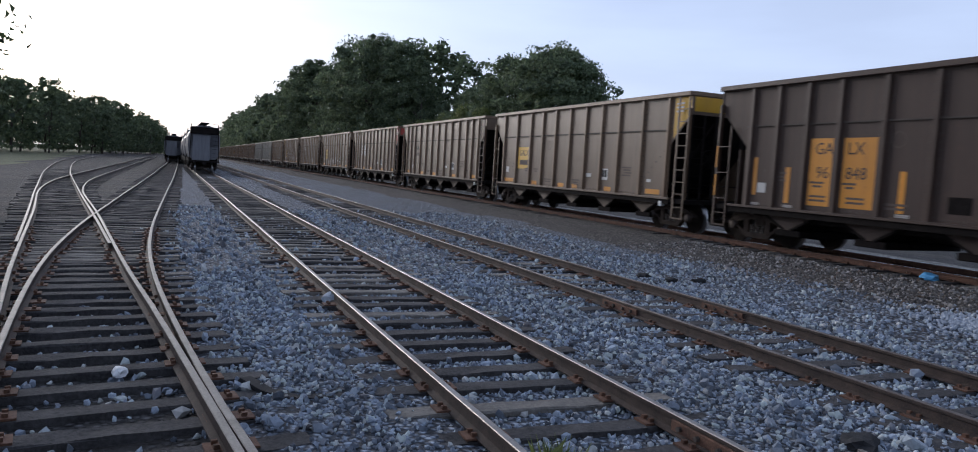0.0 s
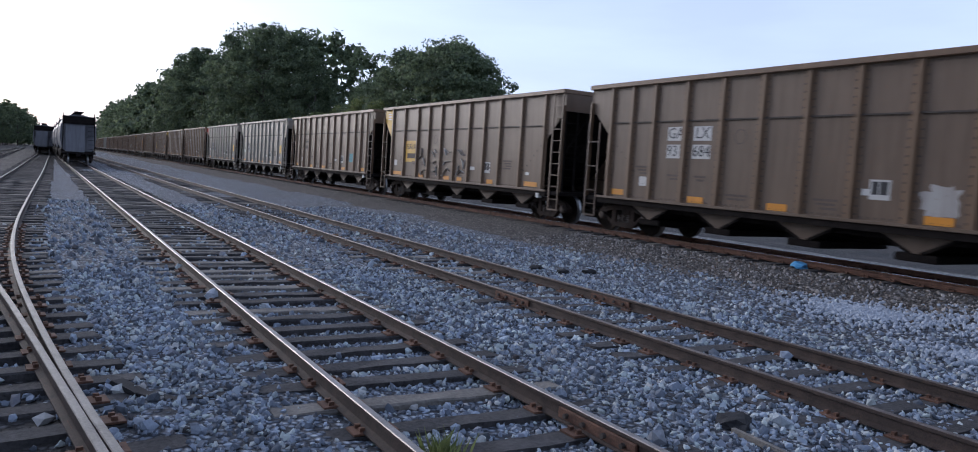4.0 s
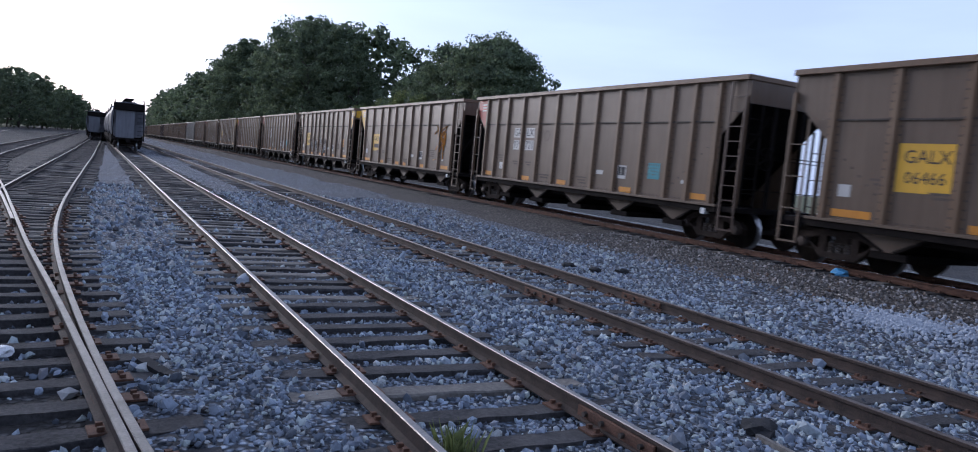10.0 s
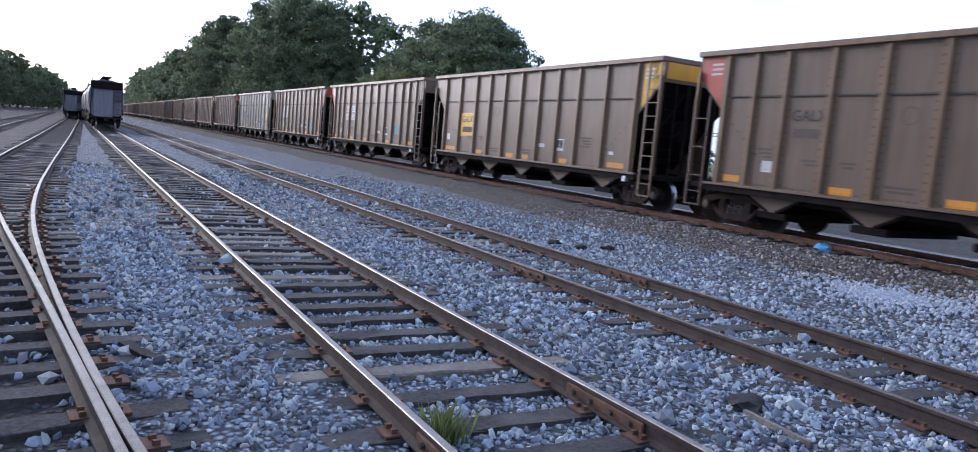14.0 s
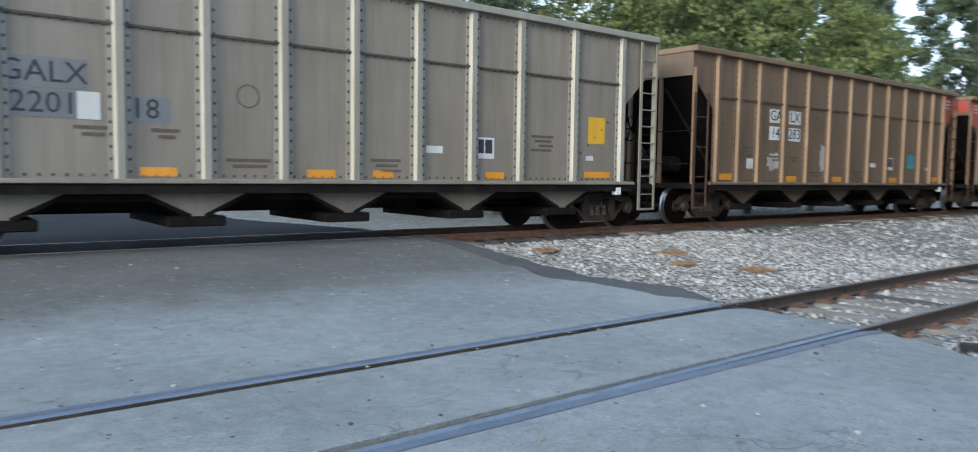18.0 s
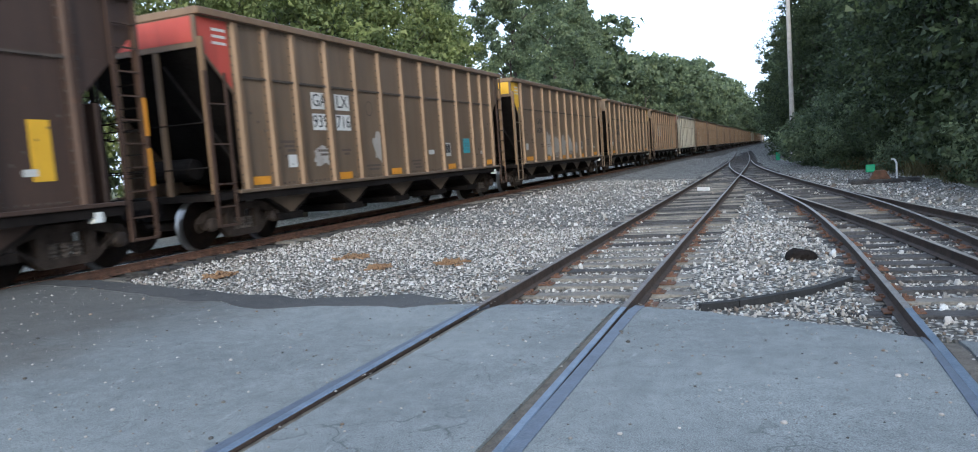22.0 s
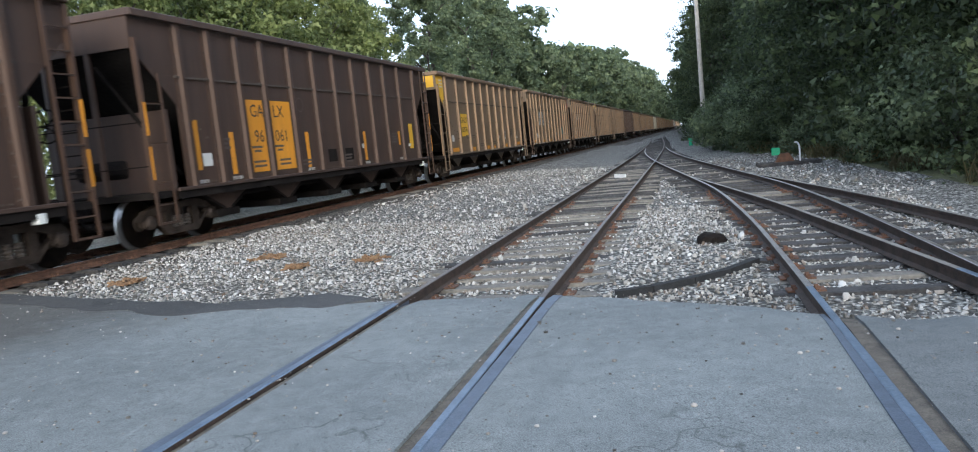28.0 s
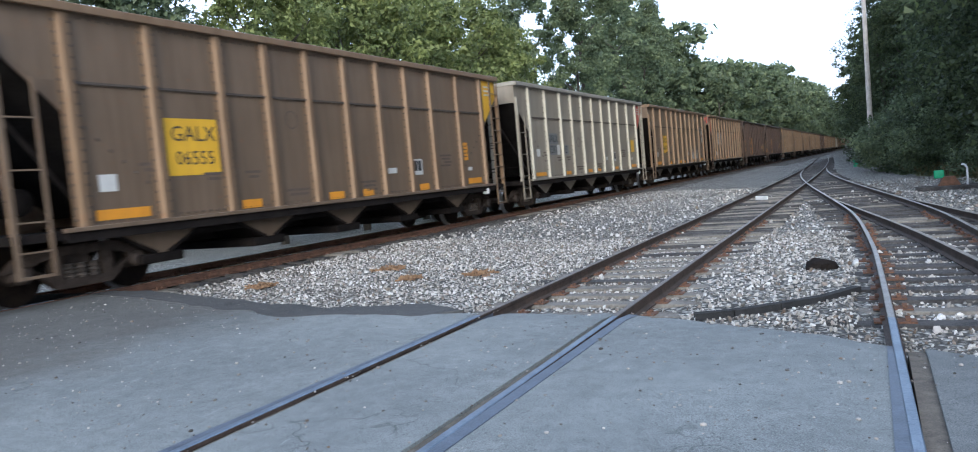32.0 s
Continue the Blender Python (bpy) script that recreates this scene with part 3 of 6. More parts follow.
def road_south(x):
    base = float(np.interp(x, [-30, 2.8, 3.8, 4.3, 5.4, 6.2, 8.0, 8.7, 9.8, 11.7, 13.6, 15, 30, 60], [-6.6, -6.95, -7.15, -7.55, -8.0, -8.3, -8.33, -8.75, -8.2, -8.45, -8.78, -8.9, -8.6, -9.0]))
    return base + 0.13 * noise.noise(Vector((x * 1.7, 4, 0))) + 0.07 * noise.noise(Vector((x * 7, 2, 0)))


def road_north(x):
    base = float(np.interp(x, [-30, 0, 6.5, 7.3, 8, 10.2, 11.7, 14.7, 30, 60], [0.6, 0.3, 0.0, -0.05, -0.35, -0.72, -0.85, -1.15, -2.5, -4.5]))
    return base + 0.12 * noise.noise(Vector((x * 1.5, 7, 0))) + 0.08 * noise.noise(Vector((x * 6, 3, 0)))


road = empty("road", pose(0, 0, 0), "worn grey asphalt level crossing over the tracks", "road", kind="structure")
b_left, b_right = 7.6 - GAUGE, 7.6
a_left, a_right = 3.7 - GAUGE, 3.7
cuts = [(-40, a_left - 0.05), (a_left + 0.13, a_right - 0.13), (a_right + 0.05, b_left - 0.05), (b_left + 0.13, b_right - 0.1), (b_right + 0.05, MAIN_X - 0.06), (MAIN_X + 0.12, MAIN_X + GAUGE - 0.12), (MAIN_X + GAUGE + 0.06, 60)]
for x0, x1 in cuts:
    # panels from the main line outwards carry painted shade
    child("asphalt_panel", road_strip("asphalt_panel", x0, x1, road_south, road_north, MAT["asphalt_shade" if x0 > MAIN_X else "asphalt_old" if x0 < a_right - 0.2 else "asphalt"]), road)
child("asphalt_patch", road_strip("asphalt_patch", 8.0, MAIN_X - 0.08, road_south, lambda x: float(np.interp(x, [8.0, 8.4, 9.3, 10.0, 11.0, 14.8], [-8.35, -7.98, -7.95, -7.6, -7.8, -8.5])) + 0.16 * noise.noise(Vector((x * 2, 1, 1))) + 0.05 * noise.noise(Vector((x * 9, 1, 4))), MAT["asphalt_dark"], 0.006), road, "darker asphalt patch")
for x0, x1 in ((b_left - 0.12, b_left - 0.024), (b_right + 0.024, b_right + 0.12), (a_right + 0.024, a_right + 0.11)):
    child("rail_filler", road_strip("rail_filler", x0, x1, road_south, road_north, MAT["rubber"], 0.007, 0.06), road, "smooth dark blue-grey filler strip beside the rail")
for x0, x1 in ((a_left + 0.02, a_left + 0.135), (a_right - 0.135, a_right - 0.02), (b_left + 0.02, b_left + 0.135), (b_right - 0.105, b_right - 0.02), (MAIN_X + 0.02, MAIN_X + 0.125), (MAIN_X + GAUGE - 0.125, MAIN_X + GAUGE - 0.02)):
    child("flangeway", road_strip("flangeway", x0, x1, road_south, road_north, MAT["mud"], -0.022, 0.05), road, "dirt-filled flangeway groove")


# ---- rails and ties ----
PROFILE = [(-0.062, -0.146), (0.062, -0.146), (0.062, -0.135), (0.011, -0.115), (0.009, -0.044), (0.029, -0.034), (0.03, -0.006), (0.024, 0.0), (-0.024, 0.0), (-0.03, -0.006), (-0.029, -0.034), (-0.009, -0.044), (-0.011, -0.115), (-0.062, -0.135)]


def rail_mesh(path, head, side_mat, road_y=(-8.6, 0.4)):
    """A rail swept along (x, y, z) points."""
    verts, faces, slots = [], [], []
    n = len(PROFILE)
    for i, p in enumerate(path):
        a, b = Vector(path[max(i - 1, 0)]), Vector(path[min(i + 1, len(path) - 1)])
        d = (b - a).normalized()
        side = Vector((d.y, -d.x, 0)).normalized()
        verts += [tuple(Vector(p) + side * u + Vector((0, 0, w))) for u, w in PROFILE]
    for i in range(len(path) - 1):
        for j in range(n):
            faces.append((i * n + j, i * n + (j + 1) % n, (i + 1) * n + (j + 1) % n, (i + 1) * n + j))
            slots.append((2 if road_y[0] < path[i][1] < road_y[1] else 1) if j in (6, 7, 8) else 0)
    faces += [tuple(range(n))[::-1], tuple(range((len(path) - 1) * n, len(path) * n))]
    slots += [0, 0]
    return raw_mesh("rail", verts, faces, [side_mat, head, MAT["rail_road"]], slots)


tie_meshes = []
for k in range(5):
    rng = random.Random(50 + k)
    bm = bmesh.new()
    box(bm, -1.3, 1.3, -0.115, 0.115, -0.17, 0.0, 0.012)
    bmesh.ops.subdivide_edges(bm, edges=[e for e in bm.edges if abs(e.verts[0].co.x - e.verts[1].co.x) > 1], cuts=7)
    for v in bm.verts:
        v.co += Vector((rng.uniform(-0.03, 0.03) if abs(v.co.x) > 1.2 else 0, rng.uniform(-0.012, 0.012), rng.uniform(-0.014, 0.006)))
    tie_meshes.append(mesh_of(bm, "tie", MAT["tie" if k < 4 else "tie_pale"]))

bm = bmesh.new()
for s in (-1, 1):
    box(bm, s * GAUGE / 2 - 0.17, s * GAUGE / 2 + 0.17, -0.09, 0.09, 0.0, 0.016)
    for dx in (-0.1, 0.1):
        box(bm, s * GAUGE / 2 + dx - 0.02, s * GAUGE / 2 + dx + 0.02, -0.06, -0.03, 0.016, 0.045)
        box(bm, s * GAUGE / 2 + dx - 0.02, s * GAUGE / 2 + dx + 0.02, 0.03, 0.06, 0.016, 0.045)
plate_mesh = mesh_of(bm, "tie_plates", MAT["rail_side"])


tie_bed = collections.defaultdict(list)


def on_tie(x, y):
    for k in (-1, 0, 1):
        for tx, ty, a in tie_bed[int(y // 1) + k]:
            if abs(x - tx) < 1.3 and abs(y - ty - (x - tx) * math.tan(math.radians(a))) < 0.12:
                return True
    return False


def track(label, line, y0, y1, head, near=(-40, 45), z=0.0, spacing=0.56, tie_z=-0.142, skip=(-8.0, 0.1), side_mat="rail_dark"):
    t = empty("railway_track", pose(0, 0, 0), label, "track", "yard tracks", "structure")
    ys = [y for y in graded(y0, y1, max(y0, near[0]), min(y1, near[1]), 1.0, 25) if y0 <= y <= y1]
    if ys[-1] < y1:
        ys.append(y1)
    for off in (-GAUGE, 0.0):
        path = [(curve_x(line, y) + off, y, z + 0.006 * noise.noise(Vector((y * 0.2, off, 1)))) for y in ys]
        child("rail", rail_mesh(path, head, MAT[side_mat]), t)
    rng = random.Random(int(abs(y0) * 10 + y1))
    far_v, far_f = [], []
    y = y0 + 0.2
    while y < y1:
        y += spacing * rng.uniform(0.93, 1.07)
        if skip[0] < y < skip[1]:
            continue
        x = curve_x(line, y) - GAUGE / 2 + rng.uniform(-0.07, 0.07)
        ang = -math.degrees(math.atan((curve_x(line, y + 0.5) - curve_x(line, y - 0.5)))) + rng.uniform(-1.5, 1.5)
        at = pose(x, y, z + tie_z + rng.uniform(-0.012, 0.008), rng.uniform(-1, 1), rng.uniform(-0.5, 0.5), ang)
        tie_bed[int(y // 1)].append((x, y, ang))
        if near[0] < y < near[1]:
            tie = child("tie", rng.choice(tie_meshes[:2] + tie_meshes[4:] * 2 if y < -5 and line is LINE_B else tie_meshes if y > -5 else tie_meshes[:3] + tie_meshes[4:]), t, "", at)
            if abs(y) < 20:
                child("tie_plates", plate_mesh, tie)
        else:
            k = len(far_v)
            far_v += [tuple(at @ Vector((sx * 1.3, sy * 0.115, sz))) for sz in (-0.16, 0) for sx, sy in ((-1, -1), (1, -1), (1, 1), (-1, 1))]
            far_f += [tuple(k + i for i in f) for f in ((4, 5, 6, 7), (0, 1, 5, 4), (1, 2, 6, 5), (2, 3, 7, 6), (3, 0, 4, 7))]
    if far_v:
        tagged(child("far_ties", raw_mesh("far_ties", far_v, far_f, MAT["tie"]), t), kind="stuff")
    return t


MAIN_LINE = [(600, MAIN_X + GAUGE), (-600, MAIN_X + GAUGE)]
track("main line track of rusty rails on brown ballast", MAIN_LINE, -520, 560, MAT["rail_shiny"], near=(-32, 42), z=MAIN_Z, tie_z=-0.14, skip=(-8.6, -1.0), side_mat="rail_side")
track("rusty yard track beside the main line", LINE_B, -240, 420, MAT["rail_top_dull"], near=(-45, 50), tie_z=-0.15)
track("worn yard track of dark timber ties", LINE_A, -60, 320, MAT["rail_top"], near=(-60, 60))
track("diverging yard track at a turnout", LINE_T, -24.5, 260, MAT["rail_pale"], near=(-24.5, 45), spacing=0.55, skip=(-25, 0.1))
track("branching yard track with bright worn rails", LINE_U, 3.5, 250, MAT["rail_pale"], near=(12, 45), skip=(3.0, 11.0))
track("curving far yard track", LINE_V, 14, 160, MAT["rail_pale"], near=(24, 45), skip=(10, 24))


def build_loose_stones():
    """Single stones lying on the ballast."""
    rng = np.random.default_rng(4)
    base_v, base_f = [], []
    bm = bmesh.new()
    bmesh.ops.create_icosphere(bm, subdivisions=1, radius=1)
    bv = np.array([v.co[:] for v in bm.verts])
    bf = np.array([[v.index for v in f.verts] for f in bm.faces])
    bm.free()
    def scatter(count, x0, x1, y0, y1, size, verts, faces):
        xs, ys = rng.uniform(x0, x1, count), rng.uniform(y0, y1, count)
        for x, y in zip(xs, ys):
            if road_south(x) - 0.1 < y < road_north(x) + 0.05:
                continue
            if on_tie(x, y) and rng.random() < ((0.88 if x > 5.6 else 0.15) if y < -5 else 0.93 if x < 4.8 else 0.6):
                continue
            s = rng.lognormal(math.log(size), 0.35) * 0.5
            q = Euler(rng.uniform(0, 6.28, 3)).to_matrix()
            v = bv * rng.uniform(0.5, 1.3, (len(bv), 1)) * s * np.array([1.2, 0.95, 0.75])
            v = v @ np.array(q) + (x, y, ground_height(x, y) + s * rng.uniform(0.0, 0.5))
            faces.append(bf + len(verts) * len(bv))
            verts.append(v)
    for label, mat, fields in (
        ("loose grey crushed stones over the yard ballast, tinted with the sky's blue", "stone", [(42000, 0.2, 9.0, 0.2, 13, 0.044), (1500, -2.4, 0.2, 2, 12, 0.05), (5000, 8.5, 11.6, -1, 16, 0.045), (7000, -1, 10.5, 13, 30, 0.068)]),
        ("loose dusty brown stones beside the main line", "stone_brown", [(8000, 11.0, 14.3, -1.5, 18, 0.043)]),
        ("loose pale grey crushed stones past the crossing", "stone_pale", [(36000, 1, 14.3, -17, -6.5, 0.031), (9000, 0, 13.9, -38, -17, 0.048)])):
        verts, faces = [], []
        for field in fields:
            scatter(*field, verts, faces)
        me = raw_mesh("loose_stones", np.concatenate(verts).tolist(), np.concatenate(faces).tolist(), MAT[mat])
        tagged(new("loose_stones", me), label, "gravel", kind="stuff")


build_loose_stones()


# ---- coal hopper cars ----
HALF, SIDE, TOP, SILL = 7.57, 1.55, 4.31, 1.04
RIBS = {"tan": [0, 1.2, -1.2, 2.4, -2.4, 3.6, -3.6, 4.8, -4.8, 5.7, -5.7, 6.6, -6.6], "grey": [0, 1.24, -1.24, 2.43, -2.43, 3.6, -3.6, 5.05, -5.05, 6.48, -6.48],
        "dark": [6.3, 5.35, 4.37, 3.38, 2.16, 0.95, -0.22, -1.4, -2.6, -3.72, -4.95, -6.35]}
RIBS["wide"] = RIBS["grey"]


def wheelset(parent, y):
    bm = bmesh.new()
    for s in (-1, 1):
        m = Matrix.Translation((s * GAUGE / 2, 0, 0)) @ Matrix.Rotation(math.pi / 2 * s, 4, "Y")
        lathe(bm, [(0.09, 0.1), (0.14, 0.09), (0.15, 0.05), (0.36, 0.02), (0.4, 0.05), (0.455, 0.055)], m, 28)
        lathe(bm, [(0.13, 0.28), (0.13, 0.36), (0.1, 0.39), (0.05, 0.4)], m, 12)
        lathe(bm, [(0.1, -0.1), (0.36, -0.06), (0.4, -0.09), (0.485, -0.08), (0.485, -0.06), (0.458, -0.04), (0.455, 0.055)], m, 28)
    lathe(bm, [(0.085, -1.06), (0.085, 1.06)], Matrix.Rotation(math.pi / 2, 4, "Y"), 10)
    for f in bm.faces:
        if all(math.hypot(v.co.y, v.co.z) > 0.45 for v in f.verts) and len(f.verts) == 4:
            f.material_index = 1
    ws = part("wheelset", bm, [MAT["wheel"], MAT["tread"]], parent, "", pose(0, y, 0.455))
    return ws


def truck(car, y):
    t = empty("truck", pose(0, y, 0))
    t.parent = car
    for s in (-1, 1):
        bm = bmesh.new()
        x0, x1 = sorted((s * 0.93, s * 1.08))
        # top chord, bottom chord, columns with open windows between them
        slab(bm, [(-1.18, 0.5), (-1.0, 0.68), (-0.5, 0.8), (0.5, 0.8), (1.0, 0.68), (1.18, 0.5), (0.8, 0.56), (0.45, 0.66), (-0.45, 0.66), (-0.8, 0.56)], "x", x0, x1)
        slab(bm, [(-0.78, 0.5), (-0.42, 0.3), (0.42, 0.3), (0.78, 0.5), (0.66, 0.36), (0.44, 0.17), (-0.44, 0.17), (-0.66, 0.36)], "x", x0, x1)
        for c in (-0.5, 0.32):
            box(bm, x0, x1, c, c + 0.18, 0.28, 0.7)
        for c in (-0.93, 0.93):
            box(bm, x0, x1, c - 0.16, c + 0.16, 0.36, 0.6, 0.03)
        part("side_frame", bm, MAT["truck"], t)
        bm = bmesh.new()
        for c in (-0.2, 0.0, 0.2):
            m = Matrix.Translation((s * 1.0, c, 0.3))
            lathe(bm, [(0.075, 0), (0.085, 0.03), (0.065, 0.06), (0.085, 0.09), (0.065, 0.12), (0.085, 0.15), (0.065, 0.18), (0.08, 0.22)], m, 10)
        part("spring_nest", bm, MAT["rivet"], t)
    part("bolster", box(bmesh.new(), -0.98, 0.98, -0.2, 0.2, 0.48, 0.74, 0.03), MAT["truck"], t)
    return t, [wheelset(t, -0.93), wheelset(t, 0.93)]


def welded_ladder(bm, x, ya, yb, z0, z1, rungs):
    """Two stiles and their rungs, in one piece."""
    ya, yb = sorted((ya, yb))
    ys, zs = [ya - 0.024, ya + 0.024, yb - 0.034, yb + 0.034], sorted([z0, z1] + [r + d for r in rungs for d in (-0.012, 0.012) if z0 + 0.02 < r < z1 - 0.02])
    grid = [[bm.verts.new((x - 0.025, y, z)) for y in ys] for z in zs]
    faces = []
    for j in range(len(zs) - 1):
        for i in range(3):
            if i != 1 or zs[j + 1] - zs[j] < 0.03:
                faces.append(bm.faces.new((grid[j][i], grid[j][i + 1], grid[j + 1][i + 1], grid[j + 1][i])))
    out = bmesh.ops.extrude_face_region(bm, geom=faces)["geom"]
    bmesh.ops.translate(bm, vec=(0.035, 0, 0), verts=[v for v in out if isinstance(v, bmesh.types.BMVert)])
    bmesh.ops.recalc_face_normals(bm, faces=bm.faces)


def hopper_car(kind):
    """A four-axle open-top hopper: near side towards -x, origin on the rail top."""
    paint, rib = MAT[kind], MAT[kind + "_rib"]
    car = empty("hopper_car", pose(0, 0, 0))
    edge = 6.5 if kind in ("tan", "dark") else 6.4
    drop = 3.64 - (HALF - edge) * 0.95
    outline = [(-HALF, TOP - 0.06), (-HALF, 3.64), (-edge, drop), (-edge, SILL), (edge, SILL), (edge, drop), (HALF, 3.64), (HALF, TOP - 0.06)]
    for s in (-1, 1):
        x0, x1 = sorted((s * (SIDE - 0.08), s * (SIDE - 0.11)))
        part("side_sheet", slab(bmesh.new(), outline, "x", x0, x1), paint, car)
        bm = bmesh.new()
        box(bm, s * SIDE - 0.055, s * SIDE + 0.03, -HALF - 0.03, HALF + 0.03, TOP - 0.13, TOP, 0.012)
        part("top_rail", bm, rib, car)
        bm = bmesh.new()
        box(bm, s * SIDE - 0.06, s * SIDE + 0.04, -edge - 0.45, edge + 0.45, SILL - 0.045, SILL + 0.02, 0.008)
        # lower flange in black, painting the shadowed recess below the sill
        box(bm, s * (SIDE - 0.05) - 0.06, s * (SIDE - 0.05) + 0.06, -edge - 0.42, edge + 0.42, SILL - 0.19, SILL - 0.047)
        for f in bm.faces:
            if all(v.co.z < SILL - 0.046 for v in f.verts):
                f.material_index = 1
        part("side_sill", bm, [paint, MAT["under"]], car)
        bm = bmesh.new()
        box(bm, s * (SIDE - 0.07) - 0.028, s * (SIDE - 0.07) + 0.028, -edge, edge, 3.155, 3.19)
        slab(bm, [(-HALF, TOP - 0.08), (-HALF, 3.64), (-edge - 0.5, 3.19), (edge + 0.5, 3.19), (HALF, 3.64), (HALF, TOP - 0.08)], "x", *sorted((s * (SIDE - 0.082), s * (SIDE - 0.0765))))
        for f in list(bm.faces)[:6]:
            f.material_index = 1
        part("seam_strip", bm, [paint, MAT["rivet"]], car)
    # ribs share one mesh
    bm = bmesh.new()
    w = 0.085
    for z0, z1 in ((SILL + 0.02, TOP - 0.13),):
        a = [(-w, 0), (w, 0), (w * 0.62, -0.085), (-w * 0.62, -0.085)]
        lo = [bm.verts.new((d, y, z0)) for y, d in a]
        hi = [bm.verts.new((d, y, z1)) for y, d in a]
        for i in range(4):
            bm.faces.new((lo[i], lo[(i + 1) % 4], hi[(i + 1) % 4], hi[i]))
        bm.faces.new(lo[::-1])
        bm.faces.new(hi)
        # low sunlight is put into the colour of each rib's +y face
        for f in bm.faces:
            if all(v.co.y > 0.04 for v in f.verts):
                f.material_index = 1
        for s in (-1, 1):
            box(bm, -0.012, 0.0, s * (w + 0.035) - 0.035, s * (w + 0.035) + 0.035, z0, z1)
        bmesh.ops.recalc_face_normals(bm, faces=bm.faces)
    rib_me = mesh_of(bm, "rib", [rib, MAT[kind + "_sunlit"]])
    for y in sorted(RIBS[kind]):
        for s in (-1, 1):
            child("rib", rib_me, car, "", pose(s * (SIDE - 0.08), y, 0, 0, 0, 0 if s < 0 else 180))
    # rivets along ribs, seam and sill
    rv, rf = [], []
    def rivet(x, y, z):
        k = len(rv)
        rv.extend([(x, y - 0.02, z - 0.02), (x, y + 0.02, z - 0.02), (x, y + 0.02, z + 0.02), (x, y - 0.02, z + 0.02), (x - 0.016, y, z)])
        rf.extend([(k, k + 1, k + 4), (k + 1, k + 2, k + 4), (k + 2, k + 3, k + 4), (k + 3, k, k + 4)])
    for y in sorted(RIBS[kind]):
        for s in (-1, 1):
            for z in np.arange(SILL + 0.12, TOP - 0.2, 0.17):
                rivet(-SIDE + 0.067, y + s * (w + 0.035), z)
    for y in np.arange(-edge + 0.1, edge, 0.16):
        for z in (3.15, SILL + 0.07, TOP - 0.19):
            rivet(-SIDE + (0.049 if z > 3.1 and z < 3.3 else 0.079), y, z)
    for e in (-1, 1):
        for i in range(7):
            rivet(-SIDE + 0.079, e * (6.3 - 0.2 * i), 2.5 - 0.17 * i)
            rivet(-SIDE + 0.08, e * (6.3 - 0.2 * i) + 0.012, 2.5 - 0.17 * i + 0.012)
    tagged(child("rivets", raw_mesh("rivets", rv, rf, MAT["rivet"]), car), kind="stuff")
    for e in (-1, 1):
        ye = e * HALF
        bm = bmesh.new()
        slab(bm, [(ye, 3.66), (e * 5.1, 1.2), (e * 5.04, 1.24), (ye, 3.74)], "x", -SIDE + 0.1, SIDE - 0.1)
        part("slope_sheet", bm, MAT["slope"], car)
        if kind == "dark":
            part("end_bulkhead", box(bmesh.new(), -SIDE + 0.12, SIDE - 0.12, *sorted((e * 6.75, e * 6.82)), SILL - 0.02, 2.55, 0.01), paint, car)
        part("end_sheet", box(bmesh.new(), -SIDE + 0.06, SIDE - 0.06, ye - 0.02, ye + 0.02, 3.62, TOP - 0.06), paint, car)
        part("end_rail", box(bmesh.new(), -SIDE - 0.03, SIDE + 0.03, *sorted((ye - e * 0.04, ye + e * 0.05)), TOP - 0.13, TOP + 0.004, 0.012), rib, car)
        bm = bmesh.new()
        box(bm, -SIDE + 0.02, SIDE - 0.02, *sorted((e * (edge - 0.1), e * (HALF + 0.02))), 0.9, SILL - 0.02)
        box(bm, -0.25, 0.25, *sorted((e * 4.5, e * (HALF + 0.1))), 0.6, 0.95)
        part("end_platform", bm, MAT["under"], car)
        for x in (-SIDE + 0.03, -0.5, 0.5, SIDE - 0.03):
            # posts of the -y end are blackened, as that end lies unlit
            part("end_post", beam(bmesh.new(), (x, ye - e * 0.03, SILL - 0.05), (x, ye - e * 0.03, 3.8), 0.1, 0.06), rib if e > 0 or x < -1 else MAT["under"], car)
        for s in (-1, 1):
            bm = bmesh.new()
            x, yi, yo = s * (SIDE - 0.0), e * (HALF - 0.52), e * (HALF - 0.02)
            full = (e < 0) == (s < 0)
            welded_ladder(bm, x, yi, yo, 0.42, TOP - 0.15 if full else 3.2, [0.45, 0.78] + list(np.arange(SILL + 0.15, TOP - 0.25 if full else 3.1, 0.37 if full else 0.72)))
            # dark paint on tan cars' ladders stands in for shade at the ends
            part("ladder", bm, paint if kind in ("grey", "wide") else MAT["dark_rib"], car)
        bm = bmesh.new()
        s = -e
        welded_ladder(bm, 0, -s * (SIDE - 0.12), -s * 0.98, SILL, 3.8, list(np.arange(1.4, 3.7, 0.37)))
        for v in bm.verts:
            v.co = Vector((v.co.y, ye + v.co.x * 0.6, v.co.z))
        bmesh.ops.recalc_face_normals(bm, faces=bm.faces)
        # near-black colour for the shade between the cars
        part("end_ladder", bm, MAT["under"], car)
        bm = bmesh.new()
        for z in (1.5, 2.3):
            beam(bm, (-SIDE + 0.05, ye, z), (SIDE - 0.05, ye, z), 0.025, sides=6)
        beam(bm, (-1.2, e * 6.3, 1.3), (-0.5, e * 7.4, 3.4), 0.06)
        part("end_brace", bm, MAT["under"], car)
        bm = bmesh.new()
